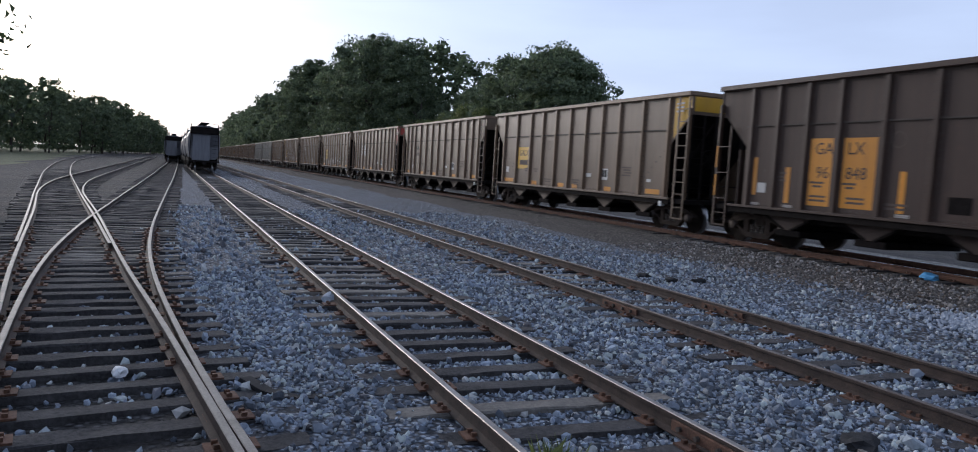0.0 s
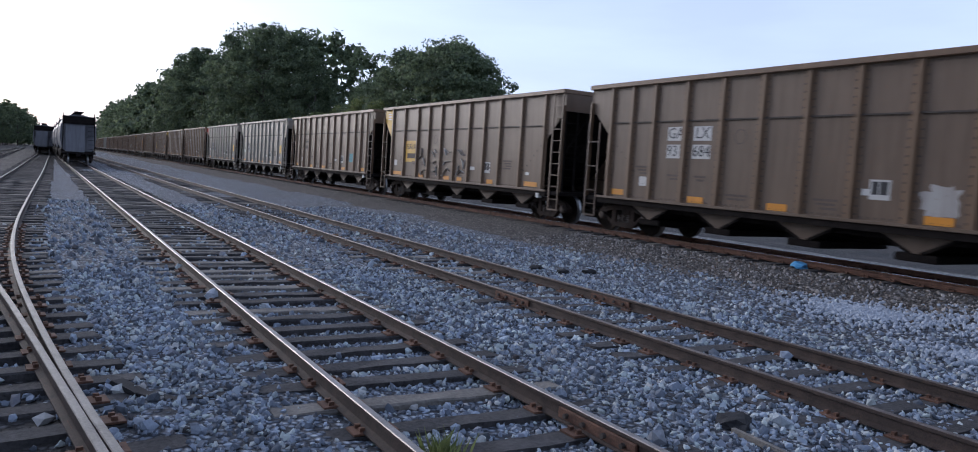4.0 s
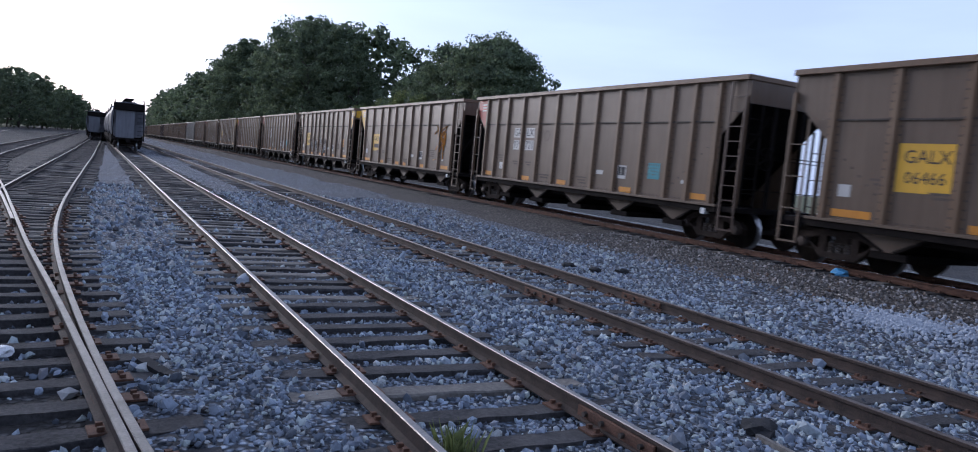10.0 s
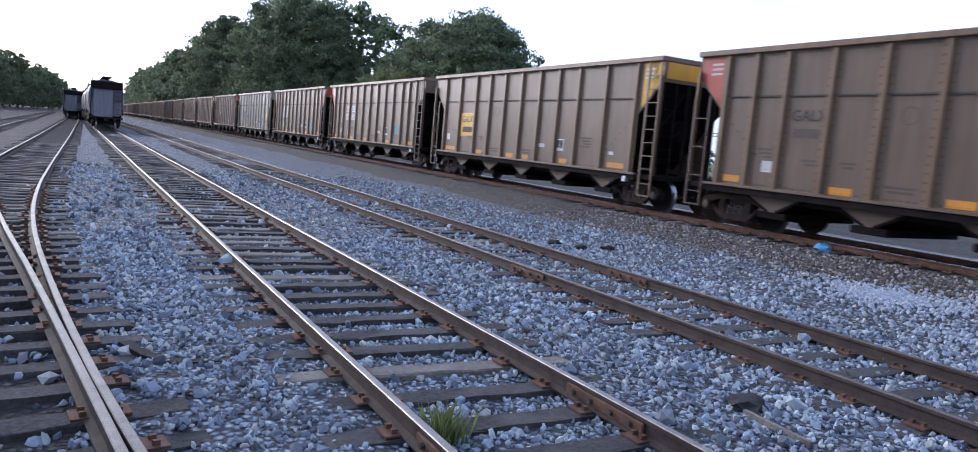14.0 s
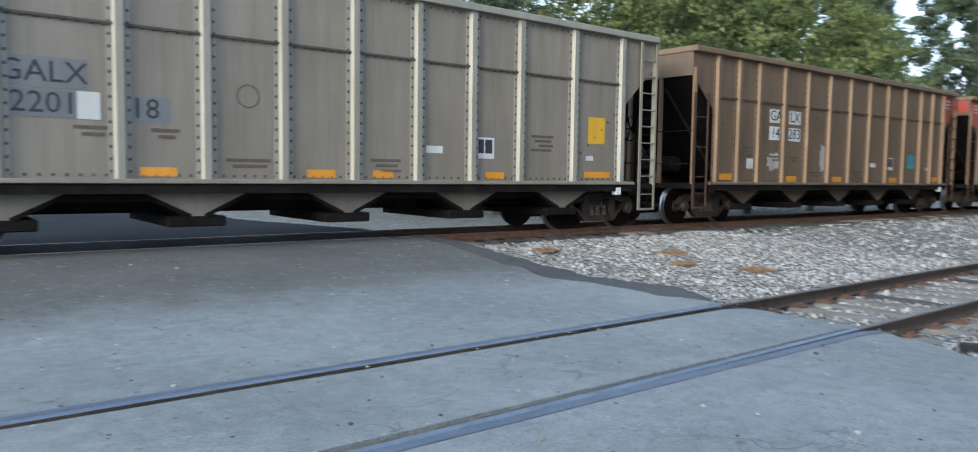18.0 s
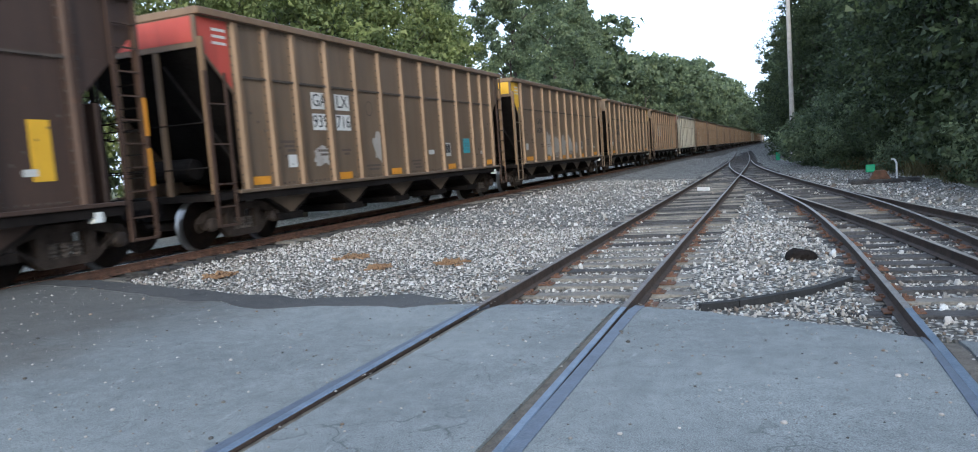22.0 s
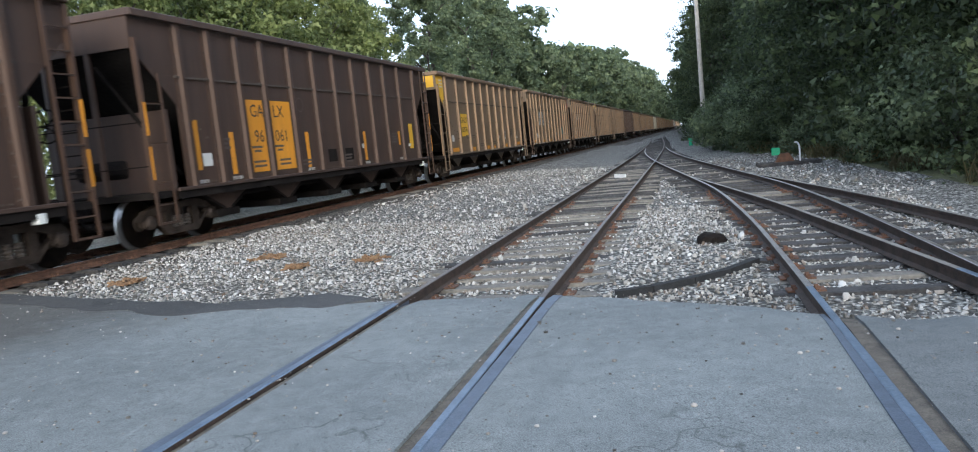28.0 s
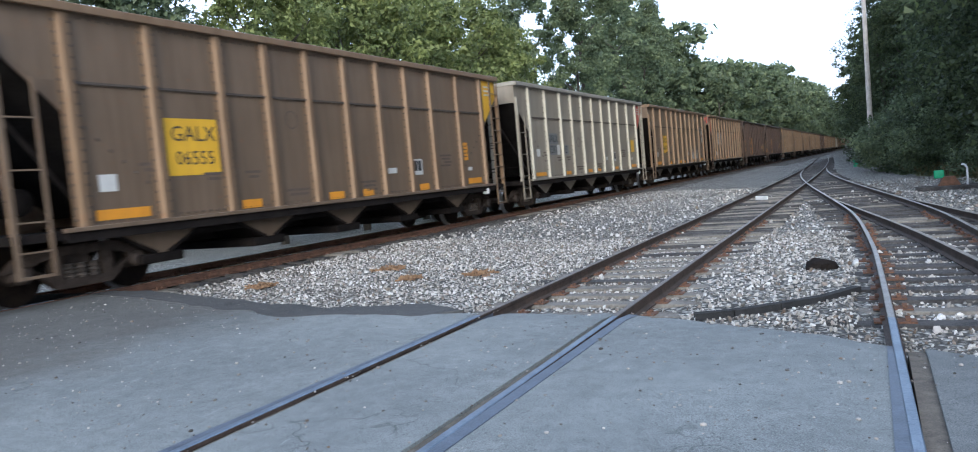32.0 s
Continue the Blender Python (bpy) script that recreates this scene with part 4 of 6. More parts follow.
        beam(bm, (0, e * (HALF + 0.05), 0.8), (0, e * (PITCH / 2 - 0.06), 0.8), 0.16, 0.2)
        box(bm, -0.17, 0.17, *sorted((e * (PITCH / 2 - 0.3), e * (PITCH / 2 - 0.005))), 0.66, 0.95, 0.04)
        part("coupler", bm, MAT["under"], car)
        bm = bmesh.new()
        pts = [Vector((-0.3 + 0.0 * i, e * (HALF + 0.05 + 0.5 * i / 8), 0.75 - 0.28 * math.sin(math.pi * i / 8))) for i in range(9)]
        tube(bm, pts, 0.045)
        part("brake_hose", bm, MAT["under"], car)
    # hopper chutes below the sill
    for c in (-5.0, -2.5, 0.0, 2.5, 5.0):
        bm = bmesh.new()
        wide = 0.95
        slab(bm, [(c - wide, SILL - 0.1), (c + wide, SILL - 0.1), (c + 0.1, 0.5), (c - 0.1, 0.5)], "x", -SIDE + 0.3, -SIDE + 0.33)
        ch = part("hopper_chute", bm, paint, car)
        bm = bmesh.new()
        for s in (-1, 1):
            beam(bm, (-SIDE + 0.32, c + s * wide, SILL - 0.12), (-SIDE + 0.32, c + s * 0.1, 0.5), 0.06)
        box(bm, -SIDE + 0.3, SIDE - 0.3, c - 0.42, c + 0.42, 0.34, 0.5, 0.02)
        # black body behind the plate stands for the shade inside the chute
        slab(bm, [(c - 0.85, SILL - 0.1), (c + 0.85, SILL - 0.1), (c + 0.12, 0.45), (c - 0.12, 0.45)], "x", -SIDE + 0.4, SIDE - 0.4)
        part("chute_gate", bm, MAT["under"], ch)
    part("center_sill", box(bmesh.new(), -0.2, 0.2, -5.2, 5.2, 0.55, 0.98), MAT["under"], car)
    # dark block added to close off daylight between the chutes
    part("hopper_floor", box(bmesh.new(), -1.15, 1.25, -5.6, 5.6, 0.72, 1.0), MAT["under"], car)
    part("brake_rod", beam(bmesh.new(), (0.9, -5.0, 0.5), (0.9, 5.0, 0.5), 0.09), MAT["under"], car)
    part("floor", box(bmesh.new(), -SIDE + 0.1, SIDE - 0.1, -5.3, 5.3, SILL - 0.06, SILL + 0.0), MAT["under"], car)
    bm = bmesh.new()
    lathe(bm, [(0.02, -0.62), (0.2, -0.58), (0.22, -0.5), (0.22, 0.5), (0.2, 0.58), (0.02, 0.62)], Matrix.Translation((0.2, 6.7, 1.5)) @ Matrix.Rotation(math.pi / 2, 4, "Y"), 16)
    part("air_reservoir", bm, MAT["under"], car)
    bm = bmesh.new()
    m = Matrix.Translation((-0.75, -HALF - 0.05, 2.3)) @ Matrix.Rotation(math.pi / 2, 4, "X")
    for i in range(20):
        a, b = 2 * math.pi * i / 20, 2 * math.pi * (i + 1) / 20
        beam(bm, m @ Vector((0.28 * math.cos(a), 0.28 * math.sin(a), 0)), m @ Vector((0.28 * math.cos(b), 0.28 * math.sin(b), 0)), 0.03, sides=5)
    for i in range(5):
        a = 2 * math.pi * i / 5
        beam(bm, m @ Vector((0, 0, 0)), m @ Vector((0.28 * math.cos(a), 0.28 * math.sin(a), 0)), 0.025)
    part("brake_wheel", bm, MAT["under"], car)
    bm = bmesh.new()
    box(bm, -SIDE - 0.02, -SIDE + 0.12, -edge - 0.06, -edge + 0.1, SILL - 0.27, SILL - 0.11, 0.01)
    part("marker_box", bm, MAT["lamp_white"], car)
    # coal heap a little below the rim
    verts, faces = [], []
    nx, ny = 10, 56
    for j in range(ny + 1):
        for i in range(nx + 1):
            x, y = -1.42 + 2.84 * i / nx, -7.55 + 15.1 * j / ny
            verts.append((x, y * 0.985, 4.0 + 0.16 * math.cos(x * 1.1) * abs(math.sin(y * 0.42 + 0.6)) + 0.06 * noise.noise(Vector((x * 3, y * 3, 2)))))
    faces = [(j * (nx + 1) + i, j * (nx + 1) + i + 1, (j + 1) * (nx + 1) + i + 1, (j + 1) * (nx + 1) + i) for j in range(ny) for i in range(nx)]
    child("coal_load", raw_mesh("coal_load", verts, faces, MAT["coal"]), car)
    sets = []
    for e in (-1, 1):
        sets += truck(car, e * 6.3)[1]
    return car, sets


def side_plate(car, name, y, z, w, h, mat, label="", proud=0.0):
    """A painted panel or sticker on the near side, y its middle."""
    x = -SIDE + 0.08 - 0.004 - proud
    return part(name, box(bmesh.new(), x - 0.003, x, y - w / 2, y + w / 2, z - h / 2, z + h / 2), mat, car, label)


def side_words(car, text, y, z, size, mat, proud=0.008):
    return child("lettering", words(text, size, mat), car, "", Matrix.Translation((-SIDE + 0.08 - proud, y, z)) @ Matrix.Rotation(-math.pi / 2, 4, "Z") @ Matrix.Rotation(math.pi / 2, 4, "X"))


MAT["grey_patch"] = weathered_paint("patch_grey_paint", (0.17, 0.175, 0.18), (0.1, 0.1, 0.1), (0.15, 0.1, 0.06), streak=0.3, rusty=0.1)


def number_boxes(car, a, b):
    """Black letters on white patches to both sides of a rib."""
    for text, y, z in (("GA", 3.95, 2.84), ("LX", 3.02, 2.84), (a, 3.95, 2.38), (b, 3.02, 2.38)):
        if not text:
            continue
        side_plate(car, "number_patch", y, z, 0.6, 0.36, MAT["white"], "white painted number patch")
        side_words(car, text, y, z, 0.4, MAT["ink"])


def yellow_number(car, number):
    side_plate(car, "number_panel", 4.34, 2.22, 1.14, 0.96, MAT["yellow"], "yellow number panel")
    side_words(car, "GALX", 4.3, 2.43, 0.37, MAT["ink"])
    if number:
        side_words(car, number, 4.3, 2.02, 0.34, MAT["ink"])
    else:
        side_plate(car, "stencil_line", 4.26, 2.02, 0.85, 0.22, MAT["stencil"], "", 0.003)


def plain_number(car, number):
    side_words(car, "GALX", 4.1, 2.72, 0.36, MAT["ink"])
    if number:
        side_words(car, number, 4.2, 2.34, 0.32, MAT["ink"])
    else:
        side_plate(car, "stencil_line", 4.1, 2.34, 0.75, 0.2, MAT["stencil"])


def grey_number(car, tail):
    side_plate(car, "number_patch", 4.52, 2.44, 1.05, 0.4, MAT["grey_patch"], "darker grey number patch")
    side_words(car, "GALX", 4.5, 2.44, 0.4, MAT["ink"])
    side_plate(car, "number_patch", 4.52, 2.04, 1.05, 0.36, MAT["grey_patch"], "darker grey number patch")
    side_plate(car, "paint_square", 3.98, 2.04, 0.28, 0.37, MAT["white"], "white painted square", 0.002)
    side_words(car, "2201", 4.5, 2.04, 0.4, MAT["ink"])
    if tail:
        side_plate(car, "number_patch", 3.2, 2.03, 0.52, 0.36, MAT["grey_patch"], "darker grey number patch")
        side_words(car, tail, 3.27, 2.03, 0.4, MAT["ink"])
    side_plate(car, "warning_sticker", -5.75, 2.14, 0.5, 0.56, MAT["yellow"], "yellow warning sticker")


def orange_number(car, a, b):
    side_plate(car, "number_panel", 3.87, 2.0, 0.78, 1.62, MAT["orange"], "worn orange number panel")
    side_plate(car, "number_panel", 2.78, 2.0, 0.96, 1.62, MAT["orange"], "worn orange number panel")
    for text, y, z in (("GA", 3.8, 2.55), ("LX", 2.88, 2.55), (a, 3.8, 1.98), (b, 2.83, 1.98)):
        if text:
            side_words(car, text, y, z, 0.4, MAT["ink"])
    for y, z in ((3.9, 1.42), (3.9, 1.32), (2.8, 1.42), (2.8, 1.32)):
        side_plate(car, "stencil_line", y, z, 0.5, 0.05, MAT["stencil"], "", 0.003)
    for e in (-1, 1):
        for z in (1.55, 2.35):
            part("stile_strip", box(bmesh.new(), -SIDE - 0.031, -SIDE - 0.027, e * 7.55 - 0.03, e * 7.55 + 0.03, z - 0.3, z + 0.3), MAT["orange"], car, "orange strip on the ladder")
    for y, z, h in ((6.08, 1.85, 1.0), (4.9, 1.65, 0.9), (1.62, 1.62, 0.9), (-1.88, 1.62, 0.85), (-4.65, 1.8, 0.45)):
        side_plate(car, "reflector_strip", y, z, 0.16, h, MAT["orange"], "vertical orange strip")
        side_plate(car, "scuff", y - 0.06, 1.12, 0.34, 0.07, MAT["blotch"], "scuffed pale patch")
    side_plate(car, "warning_sticker", -5.75, 1.85, 0.34, 0.85, MAT["yellow"], "yellow warning sticker")
    for y in (0.3, -0.75):
        side_plate(car, "dark_patch", y, 1.42, 0.5, 0.34, MAT["under"], "dark painted patch")


def corner_panel(car, e, mat, word):
    """The painted triangle of the side sheet at one end, and the end sheet's top."""
    x = -SIDE + 0.08
    bm = bmesh.new()
    slab(bm, [(e * 7.53, 4.16), (e * 7.53, 3.66), (e * 6.72, 2.9), (e * 6.72, 4.16)], "x", x - 0.007, x - 0.003)
    part("corner_panel", bm, mat, car, word + " painted corner panel")
    part("end_panel", box(bmesh.new(), -1.4, 0.4, *sorted((e * 7.594, e * 7.599)), 3.72, 4.16), mat, car, word + " painted end panel")
    for i in range(3):
        side_plate(car, "stencil_line", e * 7.0, 3.98 - 0.12 * i, 0.36, 0.05, MAT["white"], "", 0.006)


def blotch(car, y, z, w, h, mat, seed, name="paint_blotch", label="rough patch of white overpaint"):
    rng = random.Random(seed)
    x = -SIDE + 0.08 - 0.004
    n = 40
    pts = []
    for i in range(n):
        a = 2 * math.pi * i / n
        k = 0.8 + 0.45 * noise.noise(Vector((2.2 * math.cos(a), 2.2 * math.sin(a), seed))) + rng.uniform(-0.05, 0.05)
        ca, sa = math.cos(a), math.sin(a)
        pts.append((y + w / 2 * math.copysign(abs(ca) ** 0.6, ca) * k, z + h / 2 * math.copysign(abs(sa) ** 0.6, sa) * k))
    part(name, slab(bmesh.new(), pts, "x", x - 0.004, x), mat, car, label)


def graffiti(car, y0, seed, mats):
    rng = random.Random(seed)
    for i in range(4):
        y = y0 - 1.2 * i
        for j in range(3):
            pts = [(y + rng.uniform(-0.42, 0.42), 1.25 + 0.35 * j + rng.uniform(-0.1, 0.45)) for _ in range(4)]
            bm = bmesh.new()
            for a, b in zip(pts, pts[1:]):
                beam(bm, (-SIDE + 0.072 - 0.001 * j, *a), (-SIDE + 0.072 - 0.001 * j, *b), 0.006, 0.09)
            part("spray_stroke", bm, mats[(i + j) % len(mats)], car, "sprayed graffiti stroke")


sticker_cache = {}


def small_marks(car, kind, seed):
    """Orange reflectors, labels, stencils, shared by alike cars."""
    rng = random.Random(seed)
    def put(name, y, z, w, h, mat, label=""):
        key = (name, w, h, mat.name)
        if key not in sticker_cache:
            sticker_cache[key] = mesh_of(box(bmesh.new(), -0.003, 0, -w / 2, w / 2, -h / 2, h / 2), name, mat)
        child(name, sticker_cache[key], car, label, pose(-SIDE + 0.075, y, z))
    if kind in ("grey", "wide"):
        spots = [(5.8, 0.95), (3.1, 0.5), (0.6, 0.5), (-0.55, 0.4), (-3.0, 0.45), (-5.8, 0.8)]
    elif kind == "dark":
        spots = []
    else:
        spots = [(6.15, 0.52), (3.1, 0.55), (0.6, 0.55), (-3.0, 0.55), (-6.15, 0.6)]
    for y, w in spots:
        put("reflector", y, 1.2 if w > 0.7 or abs(y) > 6 else 1.16, w, 0.13 if kind == "grey" else 0.16, MAT["orange"], "orange reflector strip")
    put("label_plate", {"tan": 5.1, "grey": 5.9, "wide": 6.02, "dark": 5.8}[kind], {"tan": 1.55, "grey": 1.95, "wide": 1.68, "dark": 1.55}[kind], 0.3, 0.26, MAT["white"], "white label plate")
    put("label_plate", -1.6, 1.62, 0.36, 0.13, MAT["white"], "white label plate")
    put("label_plate", -5.55, 1.55, 0.22, 0.1, MAT["white"], "white label plate")
    if kind != "dark":
        spot = -1.8 if seed in (106, 117) else -2.75
        put("data_panel", spot, 1.68, 0.44, 0.4, MAT["white"], "black data panel in a white border")
        sp = "data_field"
        key = (sp,)
        if key not in sticker_cache:
            bm = bmesh.new()
            box(bm, -0.006, -0.003, -0.17, 0.0, -0.1, 0.16)
            box(bm, -0.006, -0.003, 0.03, 0.17, -0.1, 0.16)
            sticker_cache[key] = mesh_of(bm, sp, MAT["ink"])
        child(sp, sticker_cache[key], car, "", pose(-SIDE + 0.075, spot, 1.68))
    for y, z, n, w in ((5.2, 1.95, 3, 0.5), (3.95, 1.75, 2, 0.45), (3.0, 1.75, 2, 0.4), (1.8, 1.35, 2, 0.7), (-0.6, 1.4, 3, 0.6), (-4.2, 1.95, 4, 0.6)):
        key = ("stencil", n, w)
        if key not in sticker_cache:
            bm = bmesh.new()
            for i in range(n):
                box(bm, -0.003, 0, -w / 2 + 0.06 * (i % 2), w / 2 - 0.1 * (i % 3), -0.09 * i - 0.025, -0.09 * i + 0.025)
            sticker_cache[key] = mesh_of(bm, "stencil", MAT["stencil"])
        child("stencil", sticker_cache[key], car, "small dark stencilled lines", pose(-SIDE + 0.075, y, z))
    key = ("ring",)
    if key not in sticker_cache:
        bm = bmesh.new()
        rings = [[bm.verts.new((-0.003, r * math.cos(math.pi * i / 12), r * math.sin(math.pi * i / 12))) for i in range(24)] for r in (0.158, 0.182)]
        for i in range(24):
            bm.faces.new((rings[0][i], rings[0][i - 1], rings[1][i - 1], rings[1][i]))
        sticker_cache[key] = mesh_of(bm, "stencil_ring", MAT["stencil"])
    child("stencil_ring", sticker_cache[key], car, "stencilled dark ring", pose(-SIDE + 0.075, 1.8, 2.32 if kind == "grey" else 2.75))
    if kind == "tan" and rng.random() < 0.6:
        put("teal_sticker", -4.25, 1.78, 0.52, 0.46, MAT["teal"], "teal notice sticker")


# order in the train: kind, numbering, corner colours by end
TRAIN = {
    1: ("dark", ("orange", "96", "848"), ""), 2: ("wide", ("yellow", ""), "yR"), 3: ("tan", ("plain", ""), ""), 4: ("tan", ("boxes", "939", "559"), "rR"),
    5: ("wide", ("yellow", "06458"), "w"), 6: ("tan", ("boxes", "931", "684"), "w"), 7: ("wide", ("yellow", ""), "yLg"), 8: ("tan", ("plain", ""), ""),
    9: ("grey", ("grey", ""), ""), 10: ("grey", ("grey", "44"), "rL"), 11: ("tan", ("boxes", "14", ""), "rR"), 12: ("wide", ("plain", "05208"), "yL"),
    13: ("wide", ("yellow", "06466"), "yRo"), 14: ("tan", ("boxes", "939", "721"), "rL"), 15: ("wide", ("yellow", ""), "yLo"), 16: ("wide", ("yellow", "06489"), "yRgo"),
    17: ("tan", ("boxes", "14", "323"), "rLw"), 18: ("tan", ("plain", ""), "rL"), 19: ("wide", ("yellow", ""), "yR"), 20: ("tan", ("boxes", "14", "326"), "rL"),
    21: ("tan", ("boxes", "14", "283"), "rRw"), 22: ("grey", ("grey", "18"), "rL"), 23: ("tan", ("boxes", "14", "341"), "rR"), 24: ("wide", ("plain", "06320"), "yRo"),
    25: ("wide", ("plain", "06398"), "yLw"), 26: ("tan", ("boxes", "939", "716"), "rLw"), 27: ("dark", ("orange", "96", ""), ""), 28: ("wide", ("plain", ""), "yRw"),
    29: ("wide", ("plain", ""), "yLo"), 30: ("tan", ("boxes", "", ""), ""), 31: ("tan", ("boxes", "931", "834"), "rR"), 32: ("wide", ("yellow", "06538"), "yLo"),
    33: ("dark", ("orange", "96", "061"), ""), 34: ("dark", ("orange", "96", "096"), ""), 35: ("tan", ("boxes", "14", "387"), "rL"), 36: ("wide", ("yellow", "06577"), "wo"),
    37: ("grey", ("grey", "43"), "rR"), 38: ("wide", ("yellow", "06555"), "yRo"),
}
LOOKS = {"tan": "weathered tan-brown coal hopper car in a moving train", "wide": "weathered tan-brown coal hopper car with widely set ribs", "grey": "weathered grey coal hopper car with pale ribs", "dark": "dark brown coal hopper car with worn orange panels"}
templates = {k: hopper_car(k) for k in ("tan", "wide", "grey", "dark")}
train, wheelsets = [], []
for k in range(-4, 47):
    rng = random.Random(k + 300)
    kind, number, extra = TRAIN.get(k, (rng.choice(["tan", "wide", "tan", "wide", "grey", "dark"]), ("none",), rng.choice(["", "rL", "yR", ""])))
    car = copy_thing(templates[kind][0], pose(MAIN_X + GAUGE / 2, (k - 0.5) * PITCH, MAIN_Z))
    mark = {"boxes": ", white number boxes", "yellow": ", yellow number panel", "plain": ", black numbers", "grey": "", "orange": "", "none": ""}[number[0]]
    tagged(car, LOOKS[kind] + mark, "train car", "coal train cars")
    train.append((k, car))
    wheelsets += [o for o in car.children_recursive if o.name.startswith("wheelset")]
    if number[0] == "boxes":
        number_boxes(car, *number[1:])
    elif number[0] == "yellow":
        yellow_number(car, number[1])
    elif number[0] == "plain":
        plain_number(car, number[1])
    elif number[0] == "grey":
        grey_number(car, number[1])
    elif number[0] == "orange":
        orange_number(car, *number[1:])
    elif kind in ("tan", "wide"):
        plain_number(car, "")
    small_marks(car, kind, k + 100)
    for code, e, mat, word in (("rL", 1, "red", "red"), ("rR", -1, "red", "red"), ("yL", 1, "yellow", "yellow"), ("yR", -1, "yellow", "yellow")):
        if code in extra:
            corner_panel(car, e, MAT[mat], word)
    if "g" in extra:
        graffiti(car, 3.0, k, [MAT["white"], MAT["white"], MAT["blotch"]])
    if "w" in extra:
        for y, z, w, h in {28: [(3.0, 1.42, 0.9, 0.85), (1.5, 1.6, 1.0, 0.4), (0.9, 1.3, 0.9, 0.4), (-0.6, 1.42, 0.85, 0.5), (-2.2, 1.5, 0.9, 0.75)], 17: [(1.97, 1.47, 0.6, 0.5), (-2.78, 1.66, 0.8, 0.8)], 6: [(-3.0, 1.52, 0.9, 0.7)], 25: [(3.0, 1.72, 0.95, 1.25), (1.8, 1.66, 0.95, 1.15), (0.6, 1.65, 0.95, 1.0), (-0.6, 1.65, 0.85, 1.0), (-1.75, 1.55, 0.6, 0.7)], 5: [(3.0, 1.45, 0.9, 0.55), (1.85, 1.5, 1.0, 0.8), (0.6, 1.5, 1.0, 0.8), (-0.6, 1.55, 0.9, 0.9)], 36: [(-3.0, 1.5, 1.0, 0.7), (-4.2, 1.55, 1.0, 0.7), (-5.25, 1.9, 0.8, 0.7), (-6.15, 3.05, 0.5, 0.6), (-6.15, 2.5, 0.5, 0.4)]}.get(k, [(4.0, 1.62, 0.8, 0.5), (1.35, 1.78, 0.75, 0.9)]):
            blotch(car, y, z, w, h, MAT["blotch"], k + y)
    if k in (6, 11, 16):
        verts = []
        for j in range(25):
            for i in range(7):
                x, y = -1.4 + 2.8 * i / 6, 6.5 - 7.5 * j / 24
                verts.append((x, y, 4.22 + 0.34 * math.sin(math.pi * j / 24) * math.cos(x * 0.9) + 0.03 * noise.noise(Vector((x * 3, y * 3, k)))))
        child("coal_heap", raw_mesh("coal_heap", verts, [(j * 7 + i, j * 7 + i + 1, j * 7 + i + 8, j * 7 + i + 7) for j in range(24) for i in range(6)], MAT["coal"]), car, "heap of black coal above the rim")
    if "o" in extra and k != 15:
        side_plate(car, "warning_sticker", -5.3, 2.05, 0.36, 0.5, MAT["orange"], "faded orange warning sticker")
        for z in (1.9, 2.0, 2.1, 2.2):
            side_plate(car, "stencil_line", -5.3, z, 0.28, 0.025, MAT["stencil"], "", 0.003)
    elif "o" in extra:
        rng3 = random.Random(77)
        for j in range(7):
            pts = [(-5.1 + rng3.uniform(-0.75, 0.75), 2.3 + rng3.uniform(-0.9, 0.9)) for _ in range(4)]
            bm = bmesh.new()
            for a, b in zip(pts, pts[1:]):
                beam(bm, (-SIDE + 0.072 - 0.001 * (j % 3), *a), (-SIDE + 0.072 - 0.001 * (j % 3), *b), 0.006, 0.055)
            part("spray_stroke", bm, MAT["orange"], car, "orange sprayed graffiti stroke")
for t, _ in templates.values():
    for o in (*t.children_recursive, t):
        bpy.data.objects.remove(o)


# ---- parked cars far down the yard ----
MAT["hopper_grey"] = weathered_paint("dusty_grey_paint", (0.2, 0.2, 0.215), (0.1, 0.1, 0.105), (0.13, 0.09, 0.07), streak=0.6, rusty=0.2)


